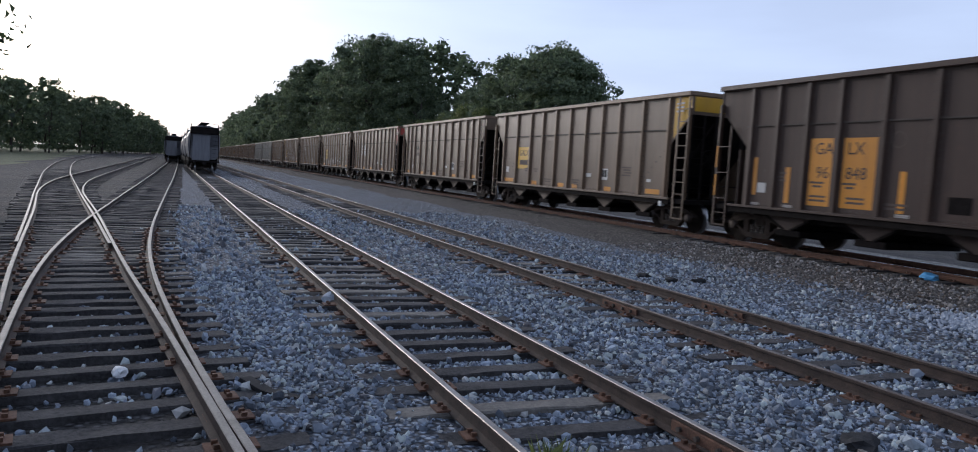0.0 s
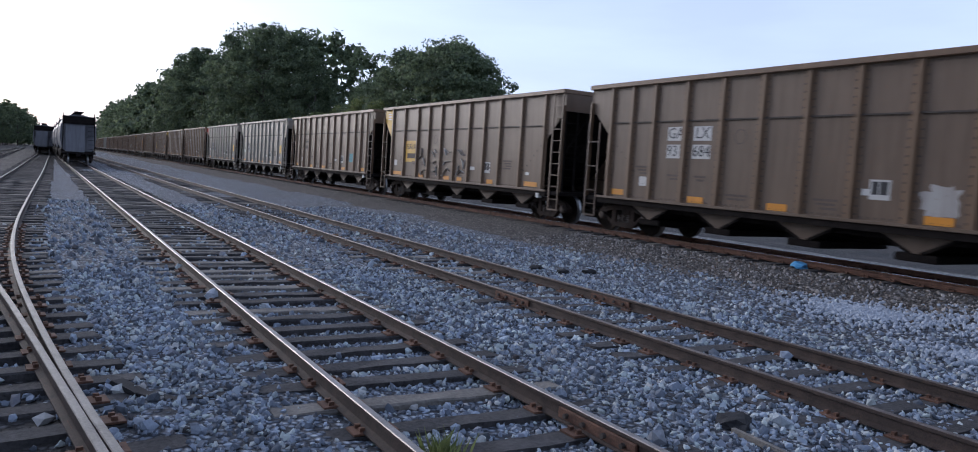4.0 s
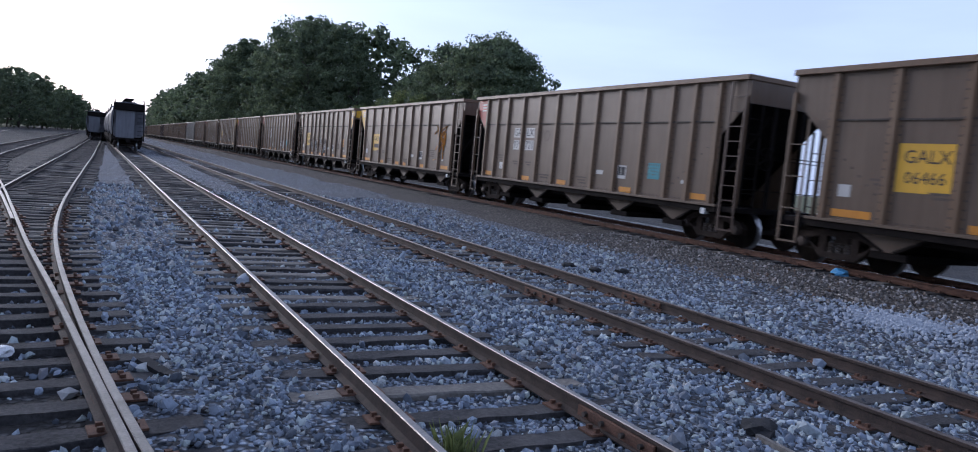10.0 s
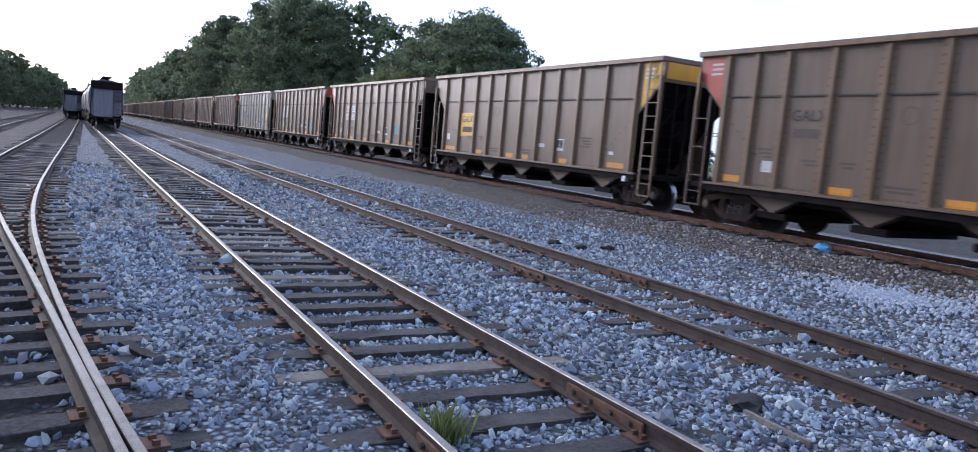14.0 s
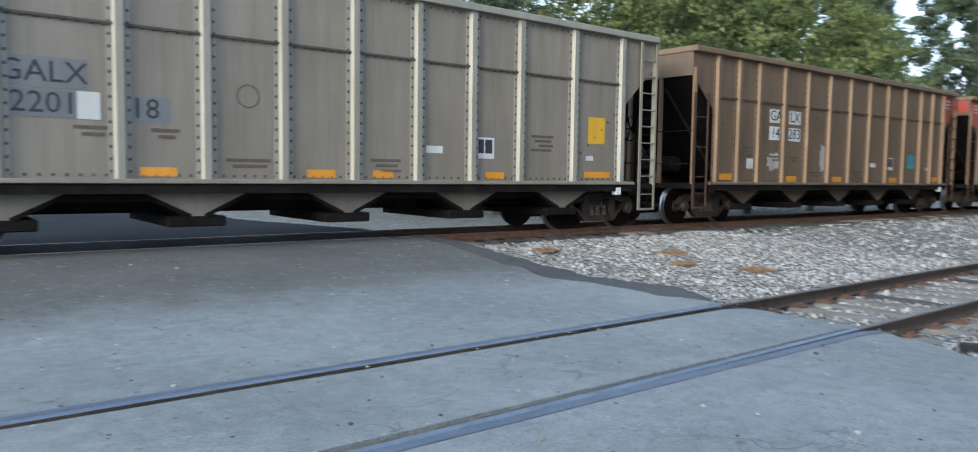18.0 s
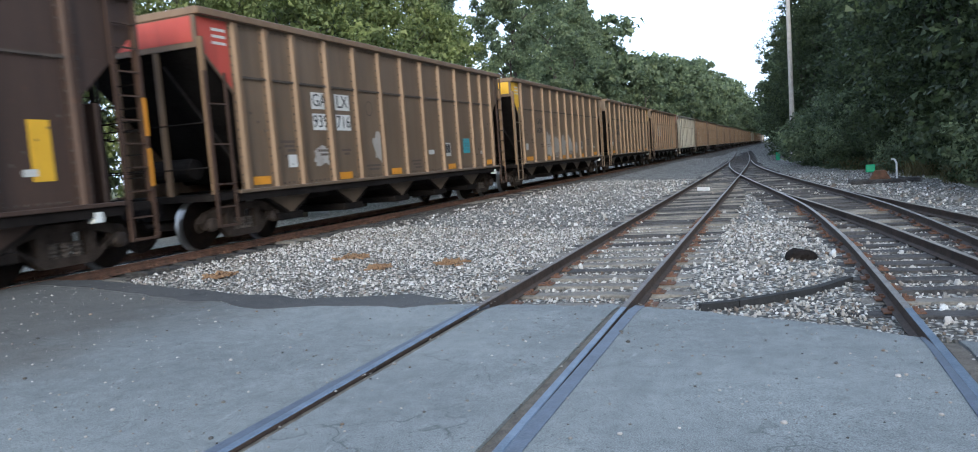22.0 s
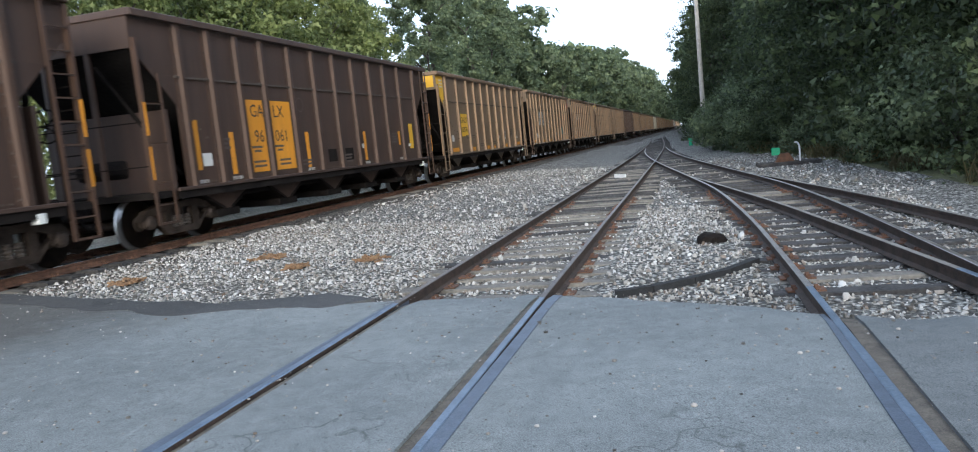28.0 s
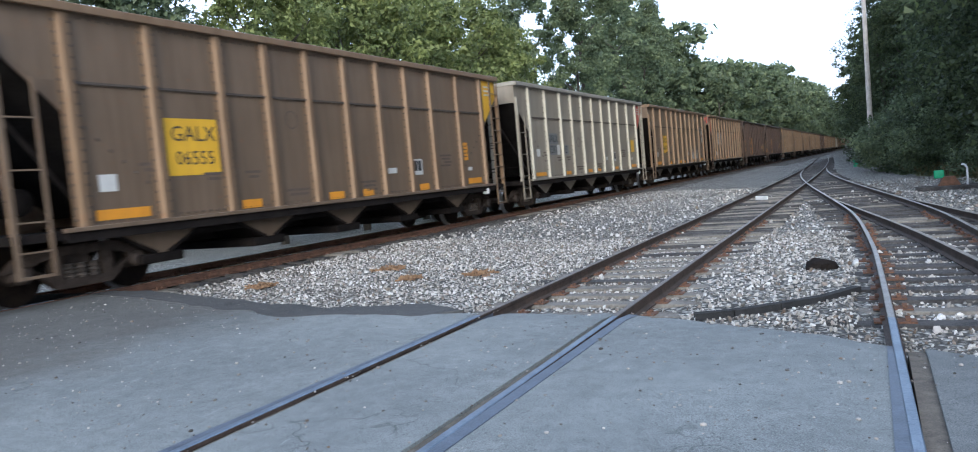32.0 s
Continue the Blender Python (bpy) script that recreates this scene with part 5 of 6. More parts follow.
def covered_hopper(line, y, label):
    x = curve_x(line, y) - GAUGE / 2
    slope = (curve_x(line, y + 5) - curve_x(line, y - 5)) / 10
    car = empty("covered_hopper", pose(x, y, 0, 0, 0, -math.degrees(math.atan(slope))), label, "train car", "parked hopper cars")
    bm = bmesh.new()
    half = 7.6
    ring = [(-1.05, 1.2), (-1.3, 1.7), (-1.4, 2.4), (-1.36, 3.3), (-1.18, 3.85), (-0.8, 4.2), (-0.4, 4.32), (0.4, 4.32), (0.8, 4.2), (1.18, 3.85), (1.36, 3.3), (1.4, 2.4), (1.3, 1.7), (1.05, 1.2)]
    slab(bm, ring, "y", -half + 0.9, half - 0.9)
    part("body", bm, MAT["hopper_grey"], car)
    part("roof_walk", box(bmesh.new(), -0.35, 0.35, -half - 0.2, half + 0.2, 4.5, 4.56), MAT["under"], car)
    for e in (-1, 1):
        for sx in (-1, 1):
            part("corner_post", beam(bmesh.new(), (sx * 1.25, e * (half + 0.1), 0.9), (sx * 1.15, e * (half + 0.1), 4.4), 0.07), MAT["under"], car)
        part("crossover_platform", box(bmesh.new(), -1.3, 1.3, *sorted((e * (half - 1.0), e * (half + 0.4))), 0.95, 1.1), MAT["under"], car)
        bm = bmesh.new()
        for z in np.arange(1.4, 4.5, 0.38):
            beam(bm, (0.7, e * (half + 0.1), z), (1.2, e * (half + 0.1), z), 0.03, sides=6)
        part("ladder", bm, MAT["under"], car)
        bm = bmesh.new()
        slab(bm, [(e * (half - 0.9), 4.2), (e * (half - 0.15), 3.7), (e * (half - 0.15), 3.5), (e * (half - 1.6), 1.3), (e * (half - 1.9), 1.3), (e * (half - 0.9), 3.9)], "x", -1.2, 1.2)
        part("slope_sheet", bm, MAT["hopper_grey"], car)
        part("end_hood", box(bmesh.new(), -1.25, 1.25, *sorted((e * (half - 0.2), e * (half + 0.06))), 3.5, 4.15, 0.05), MAT["under"], car)
        part("brake_panel", box(bmesh.new(), -1.0, 0.5, *sorted((e * (half - 0.25), e * (half - 0.2))), 1.1, 3.5, 0.02), MAT["hopper_grey"], car)
        part("coupler", box(bmesh.new(), -0.17, 0.17, *sorted((e * half, e * (half + 1.1))), 0.7, 0.98, 0.04), MAT["under"], car)
        truck(car, e * 5.9)
    for c in (-4, 0, 4):
        part("hopper_outlet", slab(bmesh.new(), [(c - 1.5, 1.3), (c + 1.5, 1.3), (c + 0.3, 0.5), (c - 0.3, 0.5)], "x", -1.3, 1.3), MAT["under"], car)
    return car


for n in range(5):
    covered_hopper(LINE_A, 81.5 + 17.2 * n, "dusty grey covered hopper car parked on a yard track")
for n in range(3):
    covered_hopper(LINE_T, 138 + 17.2 * n, "grey covered hopper car parked far down the yard")


# ---- trees ----
def crown_mesh(name, seed, height, spread, leaves, size, mat, low=0.18, lobes=60, top=1.0):
    """A crown of leaves gathered in many uneven sprays along boughs."""
    rng = np.random.default_rng(seed)
    centres, radii = [], []
    for i in range(lobes):
        f = low + (1 - low) * rng.uniform(0, 1) ** 0.85
        s = (f - low) / (1 - low)
        width = spread * (0.28 + 0.8 * math.sin(math.pi * min(1, 0.12 + 0.86 * s) ** 0.8)) * (1 if s < 0.7 else top)
        a, r = rng.uniform(0, 6.28), width * rng.uniform(0.15, 1.0) ** 0.6
        centres.append((r * math.cos(a), r * math.sin(a), f * height * rng.uniform(0.94, 1.0)))
        radii.append(spread * rng.uniform(0.06, 0.22))
    which = rng.integers(0, lobes, leaves)
    d = rng.normal(size=(leaves, 3))
    d /= np.linalg.norm(d, axis=1)[:, None]
    rad = np.array(radii)[which] * (rng.uniform(0.1, 1.0, leaves) ** 0.5 + rng.exponential(0.12, leaves))
    pos = np.array(centres)[which] + d * rad[:, None] * [1.1, 1.1, 0.7]
    pos[:, 2] = np.maximum(pos[:, 2], 0.02 * height)
    nrm = d * 0.6 + rng.normal(size=(leaves, 3)) * 0.7 + [0, 0, 0.45]
    nrm /= np.linalg.norm(nrm, axis=1)[:, None]
    u = np.cross(nrm, rng.normal(size=(leaves, 3)))
    u /= np.linalg.norm(u, axis=1)[:, None]
    w = np.cross(nrm, u)
    s = (size * rng.uniform(0.6, 1.5, leaves))[:, None]
    tri = np.stack([pos - u * s, pos + u * s * 0.8 - w * s * 0.6, pos + u * s * 0.5 + w * s * 0.75], 1).reshape(-1, 3)
    faces = np.arange(leaves * 3).reshape(-1, 3)
    return raw_mesh(name, tri.tolist(), faces.tolist(), mat)


def trunk_mesh(seed, height, spread, girth):
    rng = random.Random(seed)
    bm = bmesh.new()
    def limb(a, way, length, r, depth):
        p, steps = Vector(a), 4
        for i in range(steps):
            q = p + way * (length / steps) + Vector((rng.uniform(-1, 1), rng.uniform(-1, 1), 0)) * length * 0.03
            lo = r * (1 - 0.75 * i / steps)
            beam(bm, p, q, 2 * lo, sides=7 if depth == 0 else 4)
            if depth == 0 and i >= 1 or depth == 1 and i == 2:
                for _ in range(3 if depth == 0 else 2):
                    a2 = rng.uniform(0, 6.28)
                    w2 = (way * 0.8 + Vector((math.cos(a2), math.sin(a2), 0.1)) * rng.uniform(0.6, 1.1)).normalized()
                    if depth < 2:
                        limb(q, w2, spread * rng.uniform(0.4, 0.7) * (0.6 if depth else 1), lo * 0.45, depth + 1)
            p = q
    limb((0, 0, -0.3), Vector((0, 0, 1)), height * 0.66, girth, 0)
    return mesh_of(bm, "trunk", MAT["bark"])


def kinds(rows, seed, lobes):
    return [(crown_mesh("crown", seed + i, h, sp, n, sz, MAT[mat], low, lobes, top), trunk_mesh(seed + 20 + i, h, sp, girth), h) for i, (h, sp, n, sz, mat, low, girth, top) in enumerate(rows)]


MID = kinds([(18, 4.8, 21000, 0.155, "leaf", 0.1, 0.26, 1), (20, 4.6, 22000, 0.155, "leaf", 0.1, 0.26, 0.8), (16, 5.6, 22000, 0.155, "leaf", 0.08, 0.26, 1.1), (13, 4.6, 24000, 0.115, "leaf_pale", 0.06, 0.2, 1), (19, 3.4, 17000, 0.155, "leaf", 0.14, 0.24, 0.7), (15, 5.8, 22000, 0.155, "leaf", 0.2, 0.28, 1.2)], 70, 230)
FAR = kinds([(18, 5.2, 4200, 0.36, "leaf", 0.08, 0.26, 1), (20, 5.0, 4200, 0.36, "leaf", 0.08, 0.26, 0.8), (16, 6.0, 4200, 0.36, "leaf", 0.06, 0.26, 1.1)], 120, 110)
NEAR = kinds([(15, 4.4, 28000, 0.092, "leaf_shaded", 0.02, 0.2, 1), (13, 4.8, 28000, 0.092, "leaf_shaded", 0.02, 0.2, 1), (17, 4.6, 30000, 0.095, "leaf_shaded", 0.02, 0.2, 0.9)], 170, 300)
OPEN = kinds([(18, 4.4, 12000, 0.15, "leaf", 0.3, 0.24, 0.9), (21, 3.9, 12000, 0.15, "leaf", 0.38, 0.26, 0.8), (17, 4.6, 12000, 0.15, "leaf", 0.28, 0.24, 1)], 220, 110)
BUSH = kinds([(3.2, 2.2, 9000, 0.055, "leaf_shaded", 0.03, 0.05, 1), (2.2, 1.9, 8000, 0.05, "leaf", 0.03, 0.05, 1), (4.2, 2.6, 10000, 0.06, "leaf_shaded", 0.03, 0.05, 1)], 270, 130)


def tree(kind, x, y, height, turn, label, group, name="tree"):
    crown, trunk, h = kind
    z = ground_height(x, y)
    t = empty(name, Matrix.Translation((x, y, z - 0.05)) @ Matrix.Rotation(turn, 4, "Z") @ Matrix.Scale(height / h, 4), label, "bush" if name == "bush" else "tree", group)
    child("trunk", trunk, t)
    child("crown", crown, t)
    return t


rng = random.Random(12)
BEHIND = "trees behind the main line"
# behind the main line, towards +y
far_spots = []
for y, x, h, kind in [(71.5, 38, 14.4, 5), (75.5, 38, 16.4, 5), (81, 41, 17.2, 2), (87, 38.5, 16.6, 5), (94, 40, 15.6, 2), (97, 36.5, 12.6, 2), (104, 40, 14.6, 2)]:
    tree(MID[kind], x, y, h, rng.uniform(0, 6), "dark green broadleaf tree behind the train", BEHIND)
for y in range(116, 250, 8):
    x = float(np.interp(y, [116, 140, 170, 250], [34.5, 32, 29, 26.5]))
    h = float(np.interp(y, [116, 122, 130, 152, 172, 192, 250], [19, 20.5, 23.6, 23.6, 26, 24.2, 21.8])) * rng.uniform(0.9, 1.08)
    tree(MID[rng.choice([0, 1, 4, 2])] if y < 190 else FAR[rng.randrange(3)], x + rng.uniform(-2, 2), y + rng.uniform(-3, 3), h, rng.uniform(0, 6), "dark green broadleaf tree behind the train", BEHIND)
    far_spots.append((x + 8 + rng.uniform(-2, 2), y + rng.uniform(-3, 3), h))
for y in range(250, 520, 8):
    for x in (25.5, 33):
        far_spots.append((x + rng.uniform(-2, 2), y + rng.uniform(-3, 3), rng.uniform(19, 23)))
for y, x, h in [(84, 33, 9.6), (91, 34, 10.5), (99, 34, 10.0), (108, 33, 9.2), (118, 33, 10.0), (128, 32, 9.4), (139, 30, 9.4)]:
    tree(MID[3], x, y, h, rng.uniform(0, 6), "lighter green young tree behind the train", BEHIND)
# left of the yard
for y in range(95, 420, 9):
    xx = -24 - float(np.interp(y, [95, 180, 330, 420], [14, 2, -9, -14]))
    tree(FAR[rng.randrange(3)], xx + rng.uniform(-3, 3), y + rng.uniform(-3, 3), rng.uniform(13, 17), rng.uniform(0, 6), "dark green tree beyond the yard's field", "trees beyond the field")
    far_spots.append((xx - 9 + rng.uniform(-3, 3), y + rng.uniform(-3, 3), rng.uniform(13, 17)))
for y, x in [(75, -24), (80, -27), (86, -26), (70, -27), (92, -24)]:
    tree(BUSH[0], x, y, rng.uniform(3.5, 5), rng.uniform(0, 6), "green bush at the edge of the field", "bushes at the field", "bush")
tree(NEAR[1], -10.0, 24.0, 16, 1.3, "broadleaf tree standing beside the yard tracks", "trees beyond the field")
# behind the main line, towards -y
for y in range(-16, -180, -8):
    h = float(np.interp(-y, [14, 40, 60, 100, 112, 124, 140], [13, 18, 22, 24.5, 24, 20, 18])) * rng.uniform(0.84, 1.1)
    if y < -140 or -58 < y < -40:
        continue
    tree(OPEN[rng.randrange(3)] if -100 < y < -28 else MID[rng.choice([0, 1, 2, 4])] if y > -120 else FAR[rng.randrange(3)], 30 + rng.uniform(-2, 2), y + rng.uniform(-3, 3), h, rng.uniform(0, 6), "green broadleaf tree behind the train", BEHIND)
    if y < -96 or y > -30:
        far_spots.append((38 + rng.uniform(-2, 2), y + rng.uniform(-3, 3), h))
for y in range(-108, -460, -8):
    near = float(np.interp(-y, [108, 125, 150, 180, 280, 460], [13.5, 16.5, 18.5, 20, 24, 24]))
    tree(FAR[rng.randrange(3)], 22.5 + rng.uniform(-1, 1), y, near * rng.uniform(0.88, 1.08), rng.uniform(0, 6), "green broadleaf tree behind the train", BEHIND)
    far_spots.append((29 + rng.uniform(-2, 2), y + 4, near * 1.05))
for y, x, h in [(-44, 33, 19), (-56, 31, 21)]:
    tree(OPEN[1], x, y, h, rng.uniform(0, 6), "tall thin green tree behind the train", BEHIND)
for y, x, h in [(-23, 24, 10.5), (-29, 24.5, 12.5), (-35, 25, 13.2), (-41, 25, 12.8), (-47, 25.5, 12)]:
    tree(MID[3], x, y, h, rng.uniform(0, 6), "light green tree behind the train", BEHIND)
# woods beside the yard throat
EDGE = [(-420, 10.5), (-300, 9.0), (-120, 6.5), (-75, 3.4), (-46, 1.8), (-31, -0.2), (-20, -1.2), (-15, -1.9), (-9, -5.5)]
y = -17.0
while y > -80:
    x = curve_x(EDGE, y) + (2.6 if y < -66 else -1.9 if y < -44 else 0)
    for r in range(3):
        pick = NEAR[rng.randrange(3)] if r < 2 or y > -40 else MID[rng.choice([0, 1, 2])]
        tree(pick, x - 3.8 - 4.4 * r + rng.uniform(-0.8, 0.8), y + rng.uniform(-1.5, 1.5), rng.uniform(13, 17) + r, rng.uniform(0, 6), "dense dark green tree at the edge of the woods", "woods beside the yard")
    y -= 4.4
for y in range(-84, -420, -8):
    far_spots.append((curve_x(EDGE, y) - 5.0, y, rng.uniform(16, 20)))
    far_spots.append((curve_x(EDGE, y) - 12, y, rng.uniform(16, 20)))
y = -13.0
while y > -66:
    tree(BUSH[rng.randrange(3)], curve_x(EDGE, y) - 1.0 + rng.uniform(-0.5, 0.5), y, rng.uniform(2.0, 4.2), rng.uniform(0, 6), "tangled green bush at the edge of the woods", "bushes at the woods", "bush")
    y -= 2.2
# the woods too far off to tell their trees apart
def far_woods():
    crown = np.array([v.co[:] for v in FAR[0][0].vertices]).reshape(-1, 3, 3)[::2]
    rng3 = np.random.default_rng(33)
    blocks = []
    for x, y, h in far_spots:
        a, k = rng3.uniform(0, 6.28), h / FAR[0][2]
        turn = np.array([[math.cos(a), -math.sin(a), 0], [math.sin(a), math.cos(a), 0], [0, 0, 1]])
        blocks.append((crown.reshape(-1, 3) * 1.15 * [1, 1, 0.88] @ turn.T) * k + (x, y, -0.5))
    v = np.concatenate(blocks)
    tagged(new("far_woods", raw_mesh("far_woods", v.tolist(), np.arange(len(v)).reshape(-1, 3).tolist(), MAT["leaf"])), "dark green woods along the line far off", "woods", kind="stuff")


far_woods()
# across the road, beyond the main line
for y in range(-12, 70, 9):
    tree(FAR[rng.randrange(3)], 66 + rng.uniform(-5, 5), y + rng.uniform(-3, 3), rng.uniform(5, 7) if y > 3 else rng.uniform(13, 16), rng.uniform(0, 6), "green tree across the road", "trees across the road")
for y, x, h in [(12.5, 45, 10.5), (15.5, 46.5, 10.5)]:
    tree(MID[2], x, y, h, rng.uniform(0, 6), "green tree beyond the crossing signal", "trees across the road")


# ---- things beside the tracks ----
def utility_pole(x, y, h):
    p = empty("utility_pole", pose(x, y, ground_height(x, y)), "tall weathered wooden pole with a street lamp arm", "pole")
    bm = bmesh.new()
    lathe(bm, [(0.2, -0.3), (0.19, 1), (0.16, h * 0.6), (0.13, h)], Matrix.Identity(4), 12)
    part("shaft", bm, MAT["pole"], p)
    bm = bmesh.new()
    beam(bm, (0, 0, h - 1.3), (1.7, 0.2, h - 0.95), 0.06, sides=8)
    part("lamp_arm", bm, MAT["steel"], p)
    bm = bmesh.new()
    lathe(bm, [(0.05, -0.35), (0.13, -0.2), (0.15, 0.1), (0.06, 0.35)], Matrix.Translation((2.0, 0.2, h - 0.95)) @ Matrix.Rotation(math.pi / 2, 4, "Y"), 10)
    part("lamp_head", bm, MAT["steel"], p)
    return p


utility_pole(3.8, -62.5, 13.4)
wire = bmesh.new()
for i in range(12):
    a, b = i / 12, (i + 1) / 12
    beam(wire, (3.8 - 22 * a, -62.5 + 6 * a, 12.9 - 5.6 * a * (1 - a)), (3.8 - 22 * b, -62.5 + 6 * b, 12.9 - 5.6 * b * (1 - b)), 0.03, sides=4)
tagged(new("power_cable", mesh_of(wire, "power_cable", MAT["under"])), "dark cable sagging from the pole into the woods", "cable")


def lump(name, x, y, z, size, mat, label, category, seed, squash=0.6, group=""):
    """A small irregular thing lying on the ground."""
    rng = random.Random(seed)
    bm = bmesh.new()
    bmesh.ops.create_icosphere(bm, subdivisions=2, radius=1)
    for v in bm.verts:
        n = noise.noise(v.co * 1.7 + Vector((seed, 0, 0)))
        v.co *= 1 + 0.45 * n
        v.co = Vector((v.co.x * size[0] / 2, v.co.y * size[1] / 2, max(v.co.z, -0.5) * size[2] / 2))
    ob = new(name, mesh_of(bm, name, mat))
    ob.matrix_basis = pose(x, y, z + size[2] * 0.22, 0, 0, rng.uniform(0, 360))
    return tagged(ob, label, category, group)


MAT["blue_bag"] = mottled("blue_plastic", (0.08, 0.3, 0.6), (0.2, 0.5, 0.8), 10, 0.4)
MAT["black_rag"] = mottled("black_rag", (0.008, 0.008, 0.009), (0.025, 0.025, 0.027), 14, 0.9)
MAT["straw"] = mottled("straw", (0.13, 0.075, 0.043), (0.27, 0.17, 0.095), 20, 0.95)
MAT["sign_white"] = mottled("sign_white", (0.62, 0.62, 0.62), (0.78, 0.78, 0.78), 6, 0.5, relief=0.05)
MAT["green_paint"] = mottled("green_paint", (0.01, 0.22, 0.1), (0.02, 0.34, 0.16), 8, 0.5, relief=0.1)
lump("plastic_bag", 14.55, 10.9, 0.03, (0.5, 0.3, 0.22), MAT["blue_bag"], "crumpled blue plastic bag against the rail", "litter", 3)
lump("rag", 4.9, 4.09, -0.17, (0.42, 0.3, 0.12), MAT["black_rag"], "black rag lying on the gravel", "litter", 5)
lump("white_rock", 1.95, 10.3, -0.18, (0.26, 0.22, 0.2), MAT["pale_stone"], "pale rock beside the rail", "rock", 7)
lump("paper_cup", -0.45, 7.03, -0.17, (0.2, 0.12, 0.11), MAT["sign_white"], "crushed white paper cup on the ties", "litter", 8)
lump("dark_rock", 4.5, -11.75, -0.18, (0.42, 0.3, 0.26), MAT["under"], "dark rock on the gravel", "rock", 9)
for i, (x, y) in enumerate(((8.62, 12.6), (8.85, 12.0), (9.44, 11.9), (2.4, 1.9))):
    lump("dark_clod", x, y, -0.17, (0.3, 0.26, 0.12), MAT["black_rag"], "dark clod of dirt on the gravel", "debris", 20 + i, group="dirt clods")
for i, (x, y, s) in enumerate(((11.6, -12.2, 0.55), (12.6, -10.0, 0.4), (9.6, -11.8, 0.5), (10.6, -11.2, 0.35), (6.05, 17.9, 0.4))):
    rng2 = random.Random(40 + i)
    bm = bmesh.new()
    for _ in range(70):
        a, r = rng2.uniform(0, 3.14), rng2.uniform(0, s / 2)
        px, py, b2 = r * math.cos(6.28 * rng2.random()), r * math.sin(6.28 * rng2.random()), rng2.uniform(0.05, 0.16)
        beam(bm, (px - b2 * math.cos(a) / 2, py - b2 * math.sin(a) / 2, rng2.uniform(0, 0.05)), (px + b2 * math.cos(a) / 2, py + b2 * math.sin(a) / 2, rng2.uniform(0, 0.07)), 0.03, 0.012)
    ob = new("straw_litter", mesh_of(bm, "straw_litter", MAT["straw"]))
    ob.matrix_basis = pose(x, y, ground_height(x, y) + 0.02)
    tagged(ob, "scattered straw and wood chips on the gravel", "debris", "straw litter", "stuff")


def plank(name, pts, w, h, mat, label, category):
    bm = bmesh.new()
    for a, b in zip(pts, pts[1:]):
        beam(bm, a, b, w, h)
    return tagged(new(name, mesh_of(bm, name, mat)), label, category)


plank("rubber_strip", [(5.5, -8.62, -0.13), (5.15, -8.76, -0.12), (4.75, -9.05, -0.11), (4.38, -9.48, -0.12), (4.05, -10.05, -0.12)], 0.07, 0.09, MAT["black_rag"], "bent black crossing strip lying on the gravel", "debris")
plank("broken_board", [(8.46, 3.18, -0.12), (8.86, 2.72, -0.1)], 0.12, 0.06, MAT["tie"], "broken dark board on the gravel", "debris")
plank("dark_strap", [(0.55, 6.55, -0.12), (0.7, 6.25, -0.15), (0.9, 6.05, -0.16), (1.3, 6.05, -0.16)], 0.04, 0.1, MAT["black_rag"], "bent black strap on the gravel", "debris")
plank("stick", [(4.72, 3.95, -0.15), (4.66, 3.3, -0.14)], 0.05, 0.04, MAT["tie_pale"], "bleached stick on the gravel", "debris")
plank("white_board", [(7.5, -28.6, -0.13), (7.05, -28.1, -0.13)], 0.2, 0.03, MAT["sign_white"], "white board lying between the rails", "debris")
plank("loose_cable", [(7.42, 2.95, -0.1), (7.3, 2.7, -0.14), (7.32, 2.45, -0.14), (7.5, 2.2, -0.12)], 0.025, 0.025, MAT["tie_pale"], "pale loose cable beside the rail", "debris")


def stone_patch():
    """The drift of fresh pale stones beside the main line."""
    rng = np.random.default_rng(9)
    bm = bmesh.new()
    bmesh.ops.create_icosphere(bm, subdivisions=1, radius=1)
    bv = np.array([v.co[:] for v in bm.verts])
    bf = np.array([[v.index for v in f.verts] for f in bm.faces])
    bm.free()
    verts, faces = [], []
    for cx, cy, rx, ry, n in ((11.0, 7.0, 0.9, 1.5, 1700), (12.1, 4.9, 1.1, 1.6, 2300), (10.6, 2.6, 1.3, 1.5, 2400), (9.7, 4.6, 0.7, 1.3, 700)):
        for _ in range(n):
            a, r = rng.uniform(0, 6.28), abs(rng.normal()) * 0.55
            x, y = cx + rx * r * math.cos(a), cy + ry * r * math.sin(a)
            s = rng.uniform(0.02, 0.038)
            v = (bv * rng.uniform(0.7, 1.2, (len(bv), 1)) * s) @ np.array(Euler(rng.uniform(0, 6.28, 3)).to_matrix()) + (x, y, ground_height(x, y) + 0.03 * max(0.0, 1 - r) + s * 0.4)
            faces.append(bf + len(verts) * len(bv))
            verts.append(v)
    me = raw_mesh("pale_stones", np.concatenate(verts).tolist(), np.concatenate(faces).tolist(), MAT["pale_stone"])
    tagged(new("pale_stones", me), "drift of fresh pale stones beside the main line", "gravel", kind="stuff")


stone_patch()


